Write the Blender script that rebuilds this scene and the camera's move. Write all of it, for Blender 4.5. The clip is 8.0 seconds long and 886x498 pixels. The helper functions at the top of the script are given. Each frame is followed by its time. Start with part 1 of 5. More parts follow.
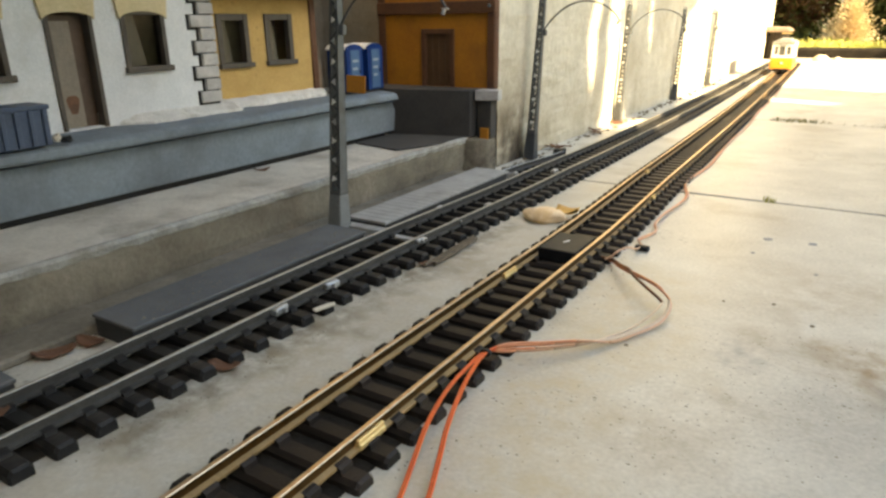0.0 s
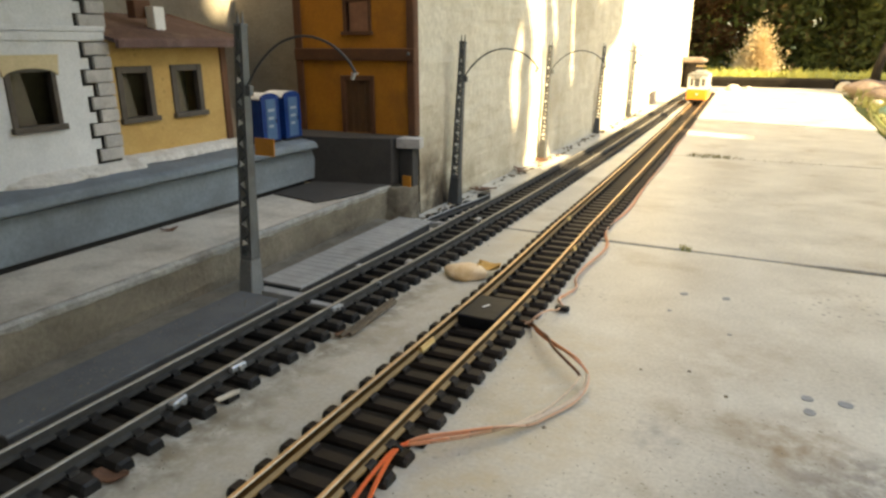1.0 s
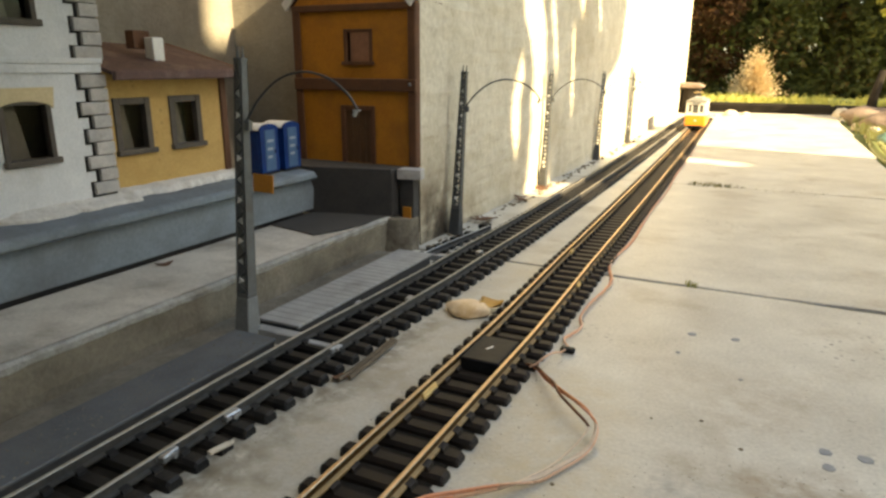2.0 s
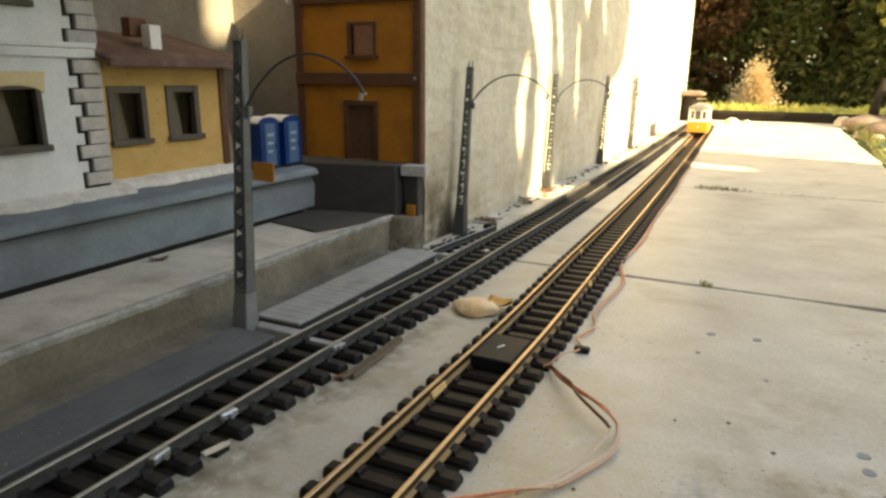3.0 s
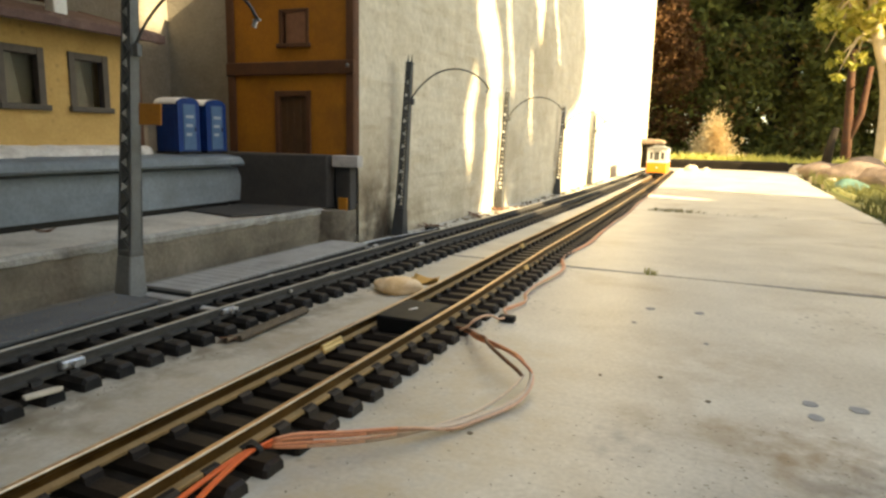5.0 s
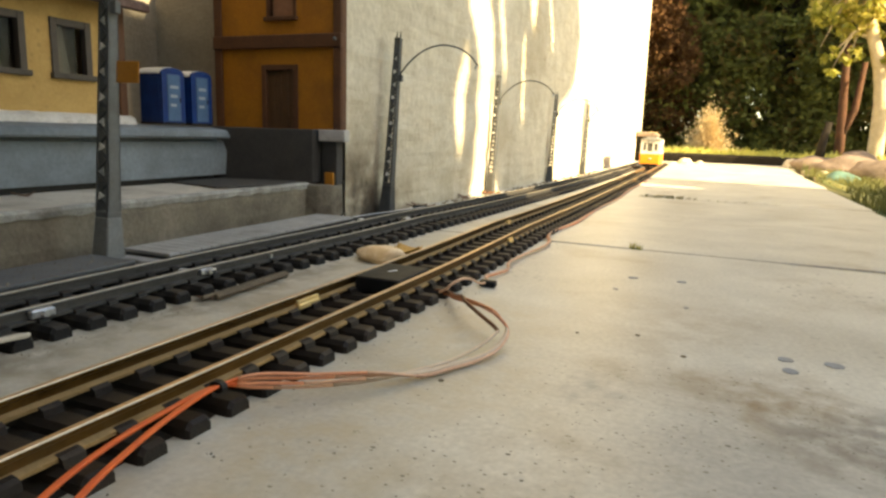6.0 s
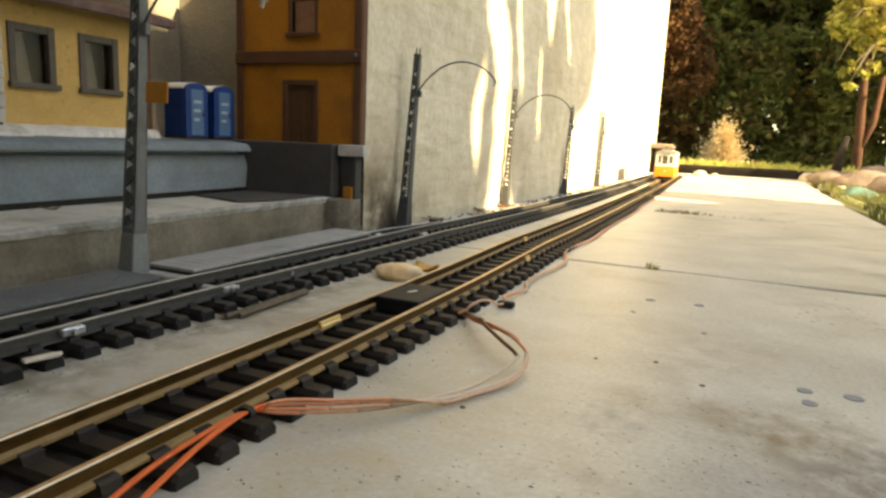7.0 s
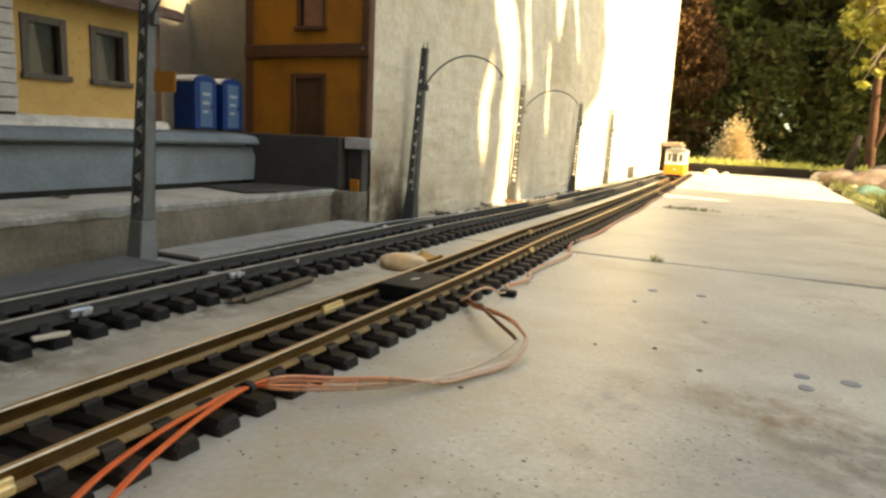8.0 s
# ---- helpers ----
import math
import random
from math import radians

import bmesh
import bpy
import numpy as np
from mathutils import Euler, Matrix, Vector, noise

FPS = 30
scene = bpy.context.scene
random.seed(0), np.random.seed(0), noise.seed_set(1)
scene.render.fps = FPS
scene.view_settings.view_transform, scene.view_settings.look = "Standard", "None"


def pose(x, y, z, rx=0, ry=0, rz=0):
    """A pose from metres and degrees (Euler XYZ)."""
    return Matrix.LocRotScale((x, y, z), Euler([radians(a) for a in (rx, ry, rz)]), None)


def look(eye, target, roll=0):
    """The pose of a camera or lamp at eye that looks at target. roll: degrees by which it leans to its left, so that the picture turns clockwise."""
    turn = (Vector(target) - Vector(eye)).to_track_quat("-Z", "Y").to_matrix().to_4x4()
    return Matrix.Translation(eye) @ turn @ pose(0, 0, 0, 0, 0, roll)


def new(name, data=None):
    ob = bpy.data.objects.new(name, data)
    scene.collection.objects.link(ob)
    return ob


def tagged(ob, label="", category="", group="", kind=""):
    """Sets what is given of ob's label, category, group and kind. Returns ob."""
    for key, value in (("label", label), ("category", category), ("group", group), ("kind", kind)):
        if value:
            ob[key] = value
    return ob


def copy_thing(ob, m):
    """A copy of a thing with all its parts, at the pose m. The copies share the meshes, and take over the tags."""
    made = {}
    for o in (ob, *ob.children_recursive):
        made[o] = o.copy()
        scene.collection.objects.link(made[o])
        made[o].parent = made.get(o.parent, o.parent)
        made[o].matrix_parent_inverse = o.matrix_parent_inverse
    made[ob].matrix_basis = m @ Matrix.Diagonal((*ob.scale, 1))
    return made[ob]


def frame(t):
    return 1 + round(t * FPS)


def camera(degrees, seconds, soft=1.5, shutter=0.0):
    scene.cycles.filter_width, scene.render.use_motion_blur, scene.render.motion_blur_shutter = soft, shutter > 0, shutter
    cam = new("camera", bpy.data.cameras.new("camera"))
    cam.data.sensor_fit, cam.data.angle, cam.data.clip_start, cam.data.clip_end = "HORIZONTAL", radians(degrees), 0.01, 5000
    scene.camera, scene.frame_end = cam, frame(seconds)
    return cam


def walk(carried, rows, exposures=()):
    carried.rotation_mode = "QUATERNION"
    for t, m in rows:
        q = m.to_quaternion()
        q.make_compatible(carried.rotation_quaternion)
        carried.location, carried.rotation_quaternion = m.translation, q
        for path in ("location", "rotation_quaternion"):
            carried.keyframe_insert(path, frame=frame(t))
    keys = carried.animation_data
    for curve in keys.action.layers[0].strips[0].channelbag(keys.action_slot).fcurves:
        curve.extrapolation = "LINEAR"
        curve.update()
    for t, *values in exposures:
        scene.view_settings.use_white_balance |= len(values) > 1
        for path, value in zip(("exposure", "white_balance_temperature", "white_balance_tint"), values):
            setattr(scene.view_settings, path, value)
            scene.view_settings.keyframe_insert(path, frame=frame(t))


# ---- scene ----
cam = camera(68.1, 8.0, soft=2.6)
PATH = [
    (0, (0.241, -0.057, 0.245), (-0.765, 1.542, -0.411), -0.7),
    (0.5, (0.246, -0.032, 0.264), (-0.659, 1.634, -0.373), 0.0),
    (1, (0.242, -0.016, 0.284), (-0.605, 1.694, -0.314), -0.2),
    (1.5, (0.236, -0.002, 0.292), (-0.607, 1.724, -0.266), -0.5),
    (2.8, (0.208, 0.013, 0.303), (-0.645, 1.744, -0.222), 1.4),
    (3, (0.205, 0.023, 0.273), (-0.641, 1.762, -0.238), 0.5),
    (3.5, (0.211, 0.043, 0.215), (-0.61, 1.808, -0.247), 0.8),
    (4, (0.221, 0.074, 0.186), (-0.573, 1.87, -0.193), 1.2),
    (4.2, (0.218, 0.078, 0.187), (-0.588, 1.874, -0.162), 1.5),
    (5.3, (0.244, 0.086, 0.155), (-0.533, 1.899, -0.18), 1.3),
    (5.5, (0.242, 0.086, 0.148), (-0.539, 1.897, -0.187), 1.9),
    (6, (0.252, 0.09, 0.139), (-0.519, 1.901, -0.213), 1.8),
    (6.5, (0.245, 0.089, 0.144), (-0.557, 1.889, -0.197), 2.3),
    (7, (0.247, 0.083, 0.152), (-0.559, 1.883, -0.18), 2.5),
    (7.5, (0.247, 0.077, 0.146), (-0.572, 1.868, -0.197), 2.9),
    (8, (0.256, 0.079, 0.144), (-0.576, 1.866, -0.193), 2.7),
]
EV = 2.35
walk(cam, [(t, look(eye, target, roll)) for t, eye, target, roll in PATH], [(0, EV + 0.42, 7950, 4), (0.5, EV + 0.30, 7950, 4), (1, EV + 0.15, 8000, 4), (1.5, EV + 0.04, 8050, 4), (3, EV, 8100, 4), (5.5, EV, 8350, 4), (8, EV, 8450, 4)])

# ---- world and sun ----
SUN_ELEV, SUN_AZ = 27.0, 104.0   # azimuth clockwise from +y
world = bpy.data.worlds.new("world")
scene.world = world
world.use_nodes = True
wn = world.node_tree.nodes
sky = wn.new("ShaderNodeTexSky")
sky.sky_type, sky.sun_disc = "NISHITA", False
sky.sun_elevation, sky.sun_rotation = radians(SUN_ELEV), radians(SUN_AZ)
wn["Background"].inputs["Strength"].default_value = 0.12
world.node_tree.links.new(sky.outputs[0], wn["Background"].inputs["Color"])
sun = new("sun", bpy.data.lights.new("sun", "SUN"))
sun.data.energy, sun.data.angle, sun.data.color = 4.5, radians(0.5), (1.0, 0.84, 0.60)
SUN_DIR = Vector((math.sin(radians(SUN_AZ)) * math.cos(radians(SUN_ELEV)), math.cos(radians(SUN_AZ)) * math.cos(radians(SUN_ELEV)), math.sin(radians(SUN_ELEV))))
sun.matrix_world = look(SUN_DIR * 30, (0, 0, 0))


# ---- materials ----
def material(name, dark, light, rough=0.7, scale=60.0, bump=0.3, metal=0.0, fine=6.0, grime=None, grime_scale=9.0, grime_amount=0.5, vary=0.0, spec=0.5, depth=0.002, coat=0.0, speckle=None, grain=0.8, patches=(), gate=55.0):
    """Two colours mixed by a coarse and a fine noise, with bump, an optional stain colour and a change of value from object to object."""
    m = bpy.data.materials.new(name)
    m.use_nodes = True
    nt, links = m.node_tree, m.node_tree.links
    bsdf = nt.nodes["Principled BSDF"]
    coord = nt.nodes.new("ShaderNodeTexCoord").outputs["Object"]

    def tex(s, detail=6.0, roughness=0.6):
        n = nt.nodes.new("ShaderNodeTexNoise")
        n.inputs["Scale"].default_value, n.inputs["Detail"].default_value, n.inputs["Roughness"].default_value = s, detail, roughness
        links.new(coord, n.inputs["Vector"])
        return n.outputs["Fac"]

    def ramp(fac, a, b):
        n = nt.nodes.new("ShaderNodeMapRange")
        n.inputs["From Min"].default_value, n.inputs["From Max"].default_value = a, b
        links.new(fac, n.inputs["Value"])
        return n.outputs["Result"]

    def mix(fac, a, b, kind="MIX"):
        n = nt.nodes.new("ShaderNodeMix")
        n.data_type, n.blend_type = "RGBA", kind
        for sock, v in ((n.inputs["Factor"], fac), (n.inputs[6], a), (n.inputs[7], b)):
            if isinstance(v, (int, float)):
                sock.default_value = v
            elif isinstance(v, tuple):
                sock.default_value = (*v, 1)
            else:
                links.new(v, sock)
        return n.outputs[2]

    coarse, small = tex(scale), tex(scale * fine, 4.0)
    col = mix(ramp(coarse, 0.32, 0.68), dark, light)
    shade = mix(ramp(small, 0.3, 0.7), tuple(c * 0.72 for c in dark), light)
    col = mix(0.35, col, shade)
    if grime:
        col = mix(ramp(tex(grime_scale, 8.0, 0.65), 0.62 - 0.3 * grime_amount, 0.78), col, grime)
    if speckle:
        spots = nt.nodes.new("ShaderNodeTexVoronoi")
        spots.inputs["Scale"].default_value = 95.0
        links.new(coord, spots.inputs["Vector"])
        dot = nt.nodes.new("ShaderNodeMath")
        dot.operation = "MULTIPLY"
        links.new(ramp(spots.outputs["Distance"], 0.30, 0.12), dot.inputs[0])
        links.new(ramp(tex(4.0, 3.0), 0.56, 0.70), dot.inputs[1])
        col = mix(dot.outputs[0], col, speckle)
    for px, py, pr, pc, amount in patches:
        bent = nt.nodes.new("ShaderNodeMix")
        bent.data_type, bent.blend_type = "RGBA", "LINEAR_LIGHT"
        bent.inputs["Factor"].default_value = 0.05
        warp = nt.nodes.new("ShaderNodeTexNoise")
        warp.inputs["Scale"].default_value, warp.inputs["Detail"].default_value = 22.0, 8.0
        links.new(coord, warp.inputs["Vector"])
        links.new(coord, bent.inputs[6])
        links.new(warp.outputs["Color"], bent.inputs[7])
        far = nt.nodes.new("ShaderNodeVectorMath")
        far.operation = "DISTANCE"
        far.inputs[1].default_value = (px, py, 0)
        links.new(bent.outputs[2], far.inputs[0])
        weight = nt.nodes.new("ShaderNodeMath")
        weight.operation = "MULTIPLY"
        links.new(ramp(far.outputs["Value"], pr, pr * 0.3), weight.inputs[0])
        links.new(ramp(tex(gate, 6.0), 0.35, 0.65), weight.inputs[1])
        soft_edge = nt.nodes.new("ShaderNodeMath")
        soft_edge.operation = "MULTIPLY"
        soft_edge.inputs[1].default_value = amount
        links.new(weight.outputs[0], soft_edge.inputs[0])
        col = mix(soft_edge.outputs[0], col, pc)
    if vary:
        info = nt.nodes.new("ShaderNodeObjectInfo")
        n = nt.nodes.new("ShaderNodeMapRange")
        n.inputs["To Min"].default_value, n.inputs["To Max"].default_value = 1 - vary, 1 + vary
        links.new(info.outputs["Random"], n.inputs["Value"])
        hsv = nt.nodes.new("ShaderNodeHueSaturation")
        links.new(n.outputs["Result"], hsv.inputs["Value"])
        links.new(col, hsv.inputs["Color"])
        col = hsv.outputs["Color"]
    links.new(col, bsdf.inputs["Base Color"])
    rr = nt.nodes.new("ShaderNodeMapRange")
    rr.inputs["To Min"].default_value, rr.inputs["To Max"].default_value = max(rough - 0.12, 0.03), min(rough + 0.12, 1)
    links.new(coarse, rr.inputs["Value"])
    links.new(rr.outputs["Result"], bsdf.inputs["Roughness"])
    bsdf.inputs["Metallic"].default_value, bsdf.inputs["Specular IOR Level"].default_value = metal, spec
    bsdf.inputs["Coat Weight"].default_value = coat
    if bump:
        n = nt.nodes.new("ShaderNodeBump")
        n.inputs["Strength"].default_value, n.inputs["Distance"].default_value = bump, depth
        add = nt.nodes.new("ShaderNodeMath")
        links.new(coarse, add.inputs[0])
        weak = nt.nodes.new("ShaderNodeMath")
        weak.operation = "MULTIPLY"
        weak.inputs[1].default_value = grain
        links.new(small, weak.inputs[0])
        links.new(weak.outputs[0], add.inputs[1])
        links.new(add.outputs[0], n.inputs["Height"])
        links.new(n.outputs["Normal"], bsdf.inputs["Normal"])
    return m


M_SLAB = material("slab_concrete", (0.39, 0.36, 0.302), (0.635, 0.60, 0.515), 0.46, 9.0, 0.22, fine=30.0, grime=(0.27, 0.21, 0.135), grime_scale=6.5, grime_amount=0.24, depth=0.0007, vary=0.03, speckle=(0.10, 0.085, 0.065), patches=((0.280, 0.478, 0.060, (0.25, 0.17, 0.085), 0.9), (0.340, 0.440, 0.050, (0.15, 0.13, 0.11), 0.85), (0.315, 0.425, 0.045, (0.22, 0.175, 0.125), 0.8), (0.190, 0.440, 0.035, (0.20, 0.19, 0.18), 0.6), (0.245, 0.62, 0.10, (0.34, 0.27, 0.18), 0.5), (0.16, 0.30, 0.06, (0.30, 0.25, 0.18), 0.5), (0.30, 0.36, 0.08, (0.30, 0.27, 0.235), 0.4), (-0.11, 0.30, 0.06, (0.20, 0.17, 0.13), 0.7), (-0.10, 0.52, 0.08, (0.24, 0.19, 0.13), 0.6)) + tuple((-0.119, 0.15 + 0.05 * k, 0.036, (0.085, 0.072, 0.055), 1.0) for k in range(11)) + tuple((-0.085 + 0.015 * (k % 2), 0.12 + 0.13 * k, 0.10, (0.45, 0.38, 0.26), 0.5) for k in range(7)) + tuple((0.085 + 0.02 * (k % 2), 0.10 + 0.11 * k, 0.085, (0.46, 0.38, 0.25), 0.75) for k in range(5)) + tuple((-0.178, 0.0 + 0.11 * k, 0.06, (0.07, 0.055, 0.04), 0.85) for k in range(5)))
M_SOIL = material("soil", (0.022, 0.018, 0.012), (0.055, 0.045, 0.03), 0.95, 30.0, 0.6, depth=0.004)
M_BED = material("dark_track_bed", (0.010, 0.008, 0.006), (0.030, 0.024, 0.017), 0.95, 60.0, 0.6, depth=0.002, spec=0.2)
M_LAWN = material("lawn_ground", (0.05, 0.075, 0.02), (0.12, 0.15, 0.05), 0.95, 3.0, 0.6, fine=20.0, depth=0.01)
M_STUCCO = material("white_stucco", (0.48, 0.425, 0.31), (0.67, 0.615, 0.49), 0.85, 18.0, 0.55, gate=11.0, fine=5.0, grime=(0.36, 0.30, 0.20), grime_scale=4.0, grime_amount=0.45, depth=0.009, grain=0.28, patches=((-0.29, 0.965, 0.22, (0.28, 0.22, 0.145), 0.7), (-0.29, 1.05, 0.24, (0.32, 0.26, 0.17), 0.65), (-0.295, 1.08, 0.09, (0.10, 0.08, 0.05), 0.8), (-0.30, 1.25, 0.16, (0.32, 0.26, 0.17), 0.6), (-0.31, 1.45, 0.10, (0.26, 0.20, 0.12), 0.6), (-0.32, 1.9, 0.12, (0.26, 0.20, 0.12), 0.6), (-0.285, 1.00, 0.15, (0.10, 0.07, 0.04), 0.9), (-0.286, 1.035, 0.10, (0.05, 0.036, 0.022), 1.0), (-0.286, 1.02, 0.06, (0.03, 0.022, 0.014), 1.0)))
M_OLDWALL = material("old_render", (0.245, 0.222, 0.18), (0.35, 0.32, 0.262), 0.9, 35.0, 0.35, fine=5.0, grime=(0.20, 0.18, 0.15), grime_scale=6.0, grime_amount=0.5, depth=0.006)
M_RAIL_BRASS = material("brass_rail", (0.085, 0.043, 0.010), (0.17, 0.092, 0.026), 0.42, 60.0, 0.15, metal=0.9, grime=(0.09, 0.06, 0.03), grime_scale=30.0, grime_amount=0.45, depth=0.0004)
M_HEAD_BRASS = material("polished_brass_head", (0.62, 0.43, 0.25), (0.82, 0.61, 0.40), 0.40, 120.0, 0.05, metal=0.9, depth=0.0002)
# paler than the rail: light on the foot is put into its colour
M_FOOT_BRASS = material("lit_tan_brass_foot", (0.29, 0.18, 0.072), (0.46, 0.30, 0.14), 0.45, 90.0, 0.1, metal=0.45, depth=0.0002)
M_HEAD_GREY = material("worn_steel_head", (0.28, 0.25, 0.20), (0.48, 0.43, 0.355), 0.45, 90.0, 0.1, metal=0.5, depth=0.0002)
M_BRASS = material("bright_brass", (0.88, 0.58, 0.22), (0.98, 0.72, 0.33), 0.45, 90.0, 0.1, metal=0.55, depth=0.0003)
M_RAIL_GREY = material("weathered_rail", (0.034, 0.033, 0.031), (0.082, 0.078, 0.071), 0.6, 60.0, 0.3, metal=0.3, grime=(0.05, 0.046, 0.042), grime_scale=40.0, grime_amount=0.5, depth=0.0004)
M_SLEEPER = material("brown_plastic_sleeper", (0.013, 0.009, 0.0065), (0.031, 0.022, 0.016), 0.55, 90.0, 0.5, fine=7.0, vary=0.3, depth=0.0007, spec=0.28)
M_SLEEPER_GREY = material("grey_plastic_sleeper", (0.007, 0.0063, 0.006), (0.021, 0.0192, 0.0178), 0.55, 80.0, 0.5, fine=7.0, grime=(0.06, 0.05, 0.042), grime_scale=50.0, grime_amount=0.2, vary=0.25, depth=0.0007, spec=0.3)
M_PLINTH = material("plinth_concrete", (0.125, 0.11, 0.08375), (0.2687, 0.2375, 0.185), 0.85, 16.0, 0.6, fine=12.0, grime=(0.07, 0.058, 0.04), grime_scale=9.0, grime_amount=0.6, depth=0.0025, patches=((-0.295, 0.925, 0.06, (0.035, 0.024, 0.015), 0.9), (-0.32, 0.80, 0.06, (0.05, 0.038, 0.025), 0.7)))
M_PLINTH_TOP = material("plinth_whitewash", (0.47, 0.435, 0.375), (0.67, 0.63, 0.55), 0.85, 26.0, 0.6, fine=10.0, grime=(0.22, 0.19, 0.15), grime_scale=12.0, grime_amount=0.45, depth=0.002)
M_PLATFORM = material("blue_grey_render", (0.128, 0.160, 0.190), (0.205, 0.246, 0.285), 0.8, 14.0, 0.35, fine=14.0, grime=(0.09, 0.10, 0.11), grime_scale=8.0, grime_amount=0.5, depth=0.0012)
M_BEAD = material("flaking_whitewash", (0.20, 0.20, 0.19), (0.45, 0.45, 0.42), 0.85, 60.0, 0.8, fine=7.0, grime=(0.15, 0.13, 0.10), grime_scale=20.0, grime_amount=0.5, depth=0.002)
M_MORTAR = material("white_mortar", (0.52, 0.51, 0.48), (0.76, 0.75, 0.72), 0.9, 50.0, 0.9, fine=6.0, grime=(0.33, 0.31, 0.27), grime_scale=22.0, grime_amount=0.35, depth=0.003)
M_PLATE = material("grey_platform_plate", (0.0638, 0.0682, 0.0737), (0.1188, 0.1265, 0.1342), 0.75, 40.0, 0.3, fine=10.0, grime=(0.12, 0.12, 0.115), grime_scale=18.0, grime_amount=0.5, depth=0.0006)
M_PLATE_PALE = material("pale_grey_ribbed_plate", (0.23, 0.23, 0.2242), (0.3565, 0.3565, 0.345), 0.75, 40.0, 0.3, fine=10.0, grime=(0.12, 0.117, 0.108), grime_scale=18.0, grime_amount=0.35, depth=0.0006)
M_PLATE_SIDE = material("dark_plate_edge", (0.03, 0.03, 0.03), (0.06, 0.058, 0.055), 0.8, 60.0, 0.3, depth=0.0006)
M_CHARCOAL = material("charcoal_block", (0.03, 0.02875, 0.0275), (0.06, 0.05625, 0.0525), 0.85, 30.0, 0.4, fine=10.0, depth=0.001)
M_WHITE_HOUSE = material("white_house_plaster", (0.58, 0.60, 0.62), (0.72, 0.73, 0.74), 0.85, 40.0, 0.5, fine=9.0, grime=(0.52, 0.52, 0.50), grime_scale=18.0, grime_amount=0.25, depth=0.0008)
M_YELLOW_HOUSE = material("ochre_house_plaster", (0.45, 0.285, 0.092), (0.55, 0.365, 0.138), 0.85, 30.0, 0.5, fine=9.0, grime=(0.40, 0.235, 0.07), grime_scale=16.0, grime_amount=0.35, depth=0.0008, speckle=(0.16, 0.09, 0.03))
M_TOWER = material("mustard_tower_plaster", (0.3812, 0.1375, 0.00875), (0.4813, 0.2, 0.015), 0.8, 25.0, 0.4, fine=9.0, grime=(0.24, 0.095, 0.012), grime_scale=12.0, grime_amount=0.4, depth=0.0008)
M_TIMBER = material("brown_timber", (0.075, 0.030, 0.013), (0.14, 0.058, 0.024), 0.7, 50.0, 0.5, fine=8.0, depth=0.0008)
M_DOOR = material("dark_brown_door", (0.075, 0.036, 0.013), (0.12, 0.058, 0.020), 0.7, 50.0, 0.4, depth=0.0006)
M_QUOIN = material("grey_stone_quoin", (0.36, 0.35, 0.34), (0.52, 0.50, 0.48), 0.85, 70.0, 0.6, vary=0.12, grime=(0.26, 0.24, 0.22), grime_scale=40.0, grime_amount=0.3, depth=0.0008)
M_FRAME = material("taupe_window_frame", (0.062, 0.052, 0.042), (0.11, 0.092, 0.076), 0.75, 90.0, 0.4, depth=0.0005)
M_LINTEL = material("sand_lintel", (0.52, 0.42, 0.24), (0.66, 0.55, 0.35), 0.85, 60.0, 0.4, depth=0.0006)
M_INSIDE = material("brown_room_lining", (0.085, 0.058, 0.042), (0.14, 0.10, 0.074), 0.9, 25.0, 0.2)
M_CURTAIN = material("beige_curtain", (0.20, 0.17, 0.135), (0.28, 0.24, 0.195), 0.9, 60.0, 0.3)
M_ROOF = material("plum_brown_roof", (0.075, 0.040, 0.036), (0.15, 0.085, 0.074), 0.75, 60.0, 0.5, fine=6.0, grime=(0.22, 0.155, 0.13), grime_scale=30.0, grime_amount=0.3, depth=0.001)
M_WHITE = material("white_plastic", (0.70, 0.70, 0.68), (0.82, 0.82, 0.80), 0.5, 60.0, 0.1)
M_BLUE = material("blue_plastic", (0.001, 0.020, 0.115), (0.002, 0.036, 0.18), 0.45, 60.0, 0.1, spec=0.22)
M_BLUE_PANEL = material("pale_blue_panel", (0.030, 0.088, 0.19), (0.058, 0.135, 0.26), 0.6, 60.0, 0.1)
M_BLUE_PRINT = material("faded_blue_print", (0.22, 0.27, 0.33), (0.30, 0.35, 0.41), 0.6, 60.0, 0.1)
M_NAVY = material("navy_bin_plastic", (0.035, 0.055, 0.10), (0.06, 0.09, 0.15), 0.55, 60.0, 0.2)
M_MAST = material("grey_mast_paint", (0.085, 0.09, 0.092), (0.14, 0.148, 0.15), 0.55, 90.0, 0.3, metal=0.2, grime=(0.08, 0.075, 0.07), grime_scale=60.0, grime_amount=0.35, depth=0.0004)
M_MAST_DARK = material("dark_mast_paint", (0.03, 0.032, 0.034), (0.06, 0.064, 0.066), 0.6, 90.0, 0.3, depth=0.0004)
M_MAST_MID = material("dusty_dark_mast_paint", (0.055, 0.058, 0.060), (0.095, 0.10, 0.102), 0.6, 90.0, 0.3, metal=0.2, grime=(0.12, 0.115, 0.105), grime_scale=60.0, grime_amount=0.35, depth=0.0004)
M_PEDESTAL = material("grey_pedestal", (0.13, 0.14, 0.14), (0.21, 0.22, 0.22), 0.8, 70.0, 0.4, grime=(0.11, 0.11, 0.10), grime_scale=40.0, grime_amount=0.4, depth=0.0006)
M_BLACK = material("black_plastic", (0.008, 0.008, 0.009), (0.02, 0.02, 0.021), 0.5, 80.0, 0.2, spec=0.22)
M_SIGN = material("orange_enamel", (0.40, 0.155, 0.010), (0.50, 0.205, 0.016), 0.5, 60.0, 0.1)
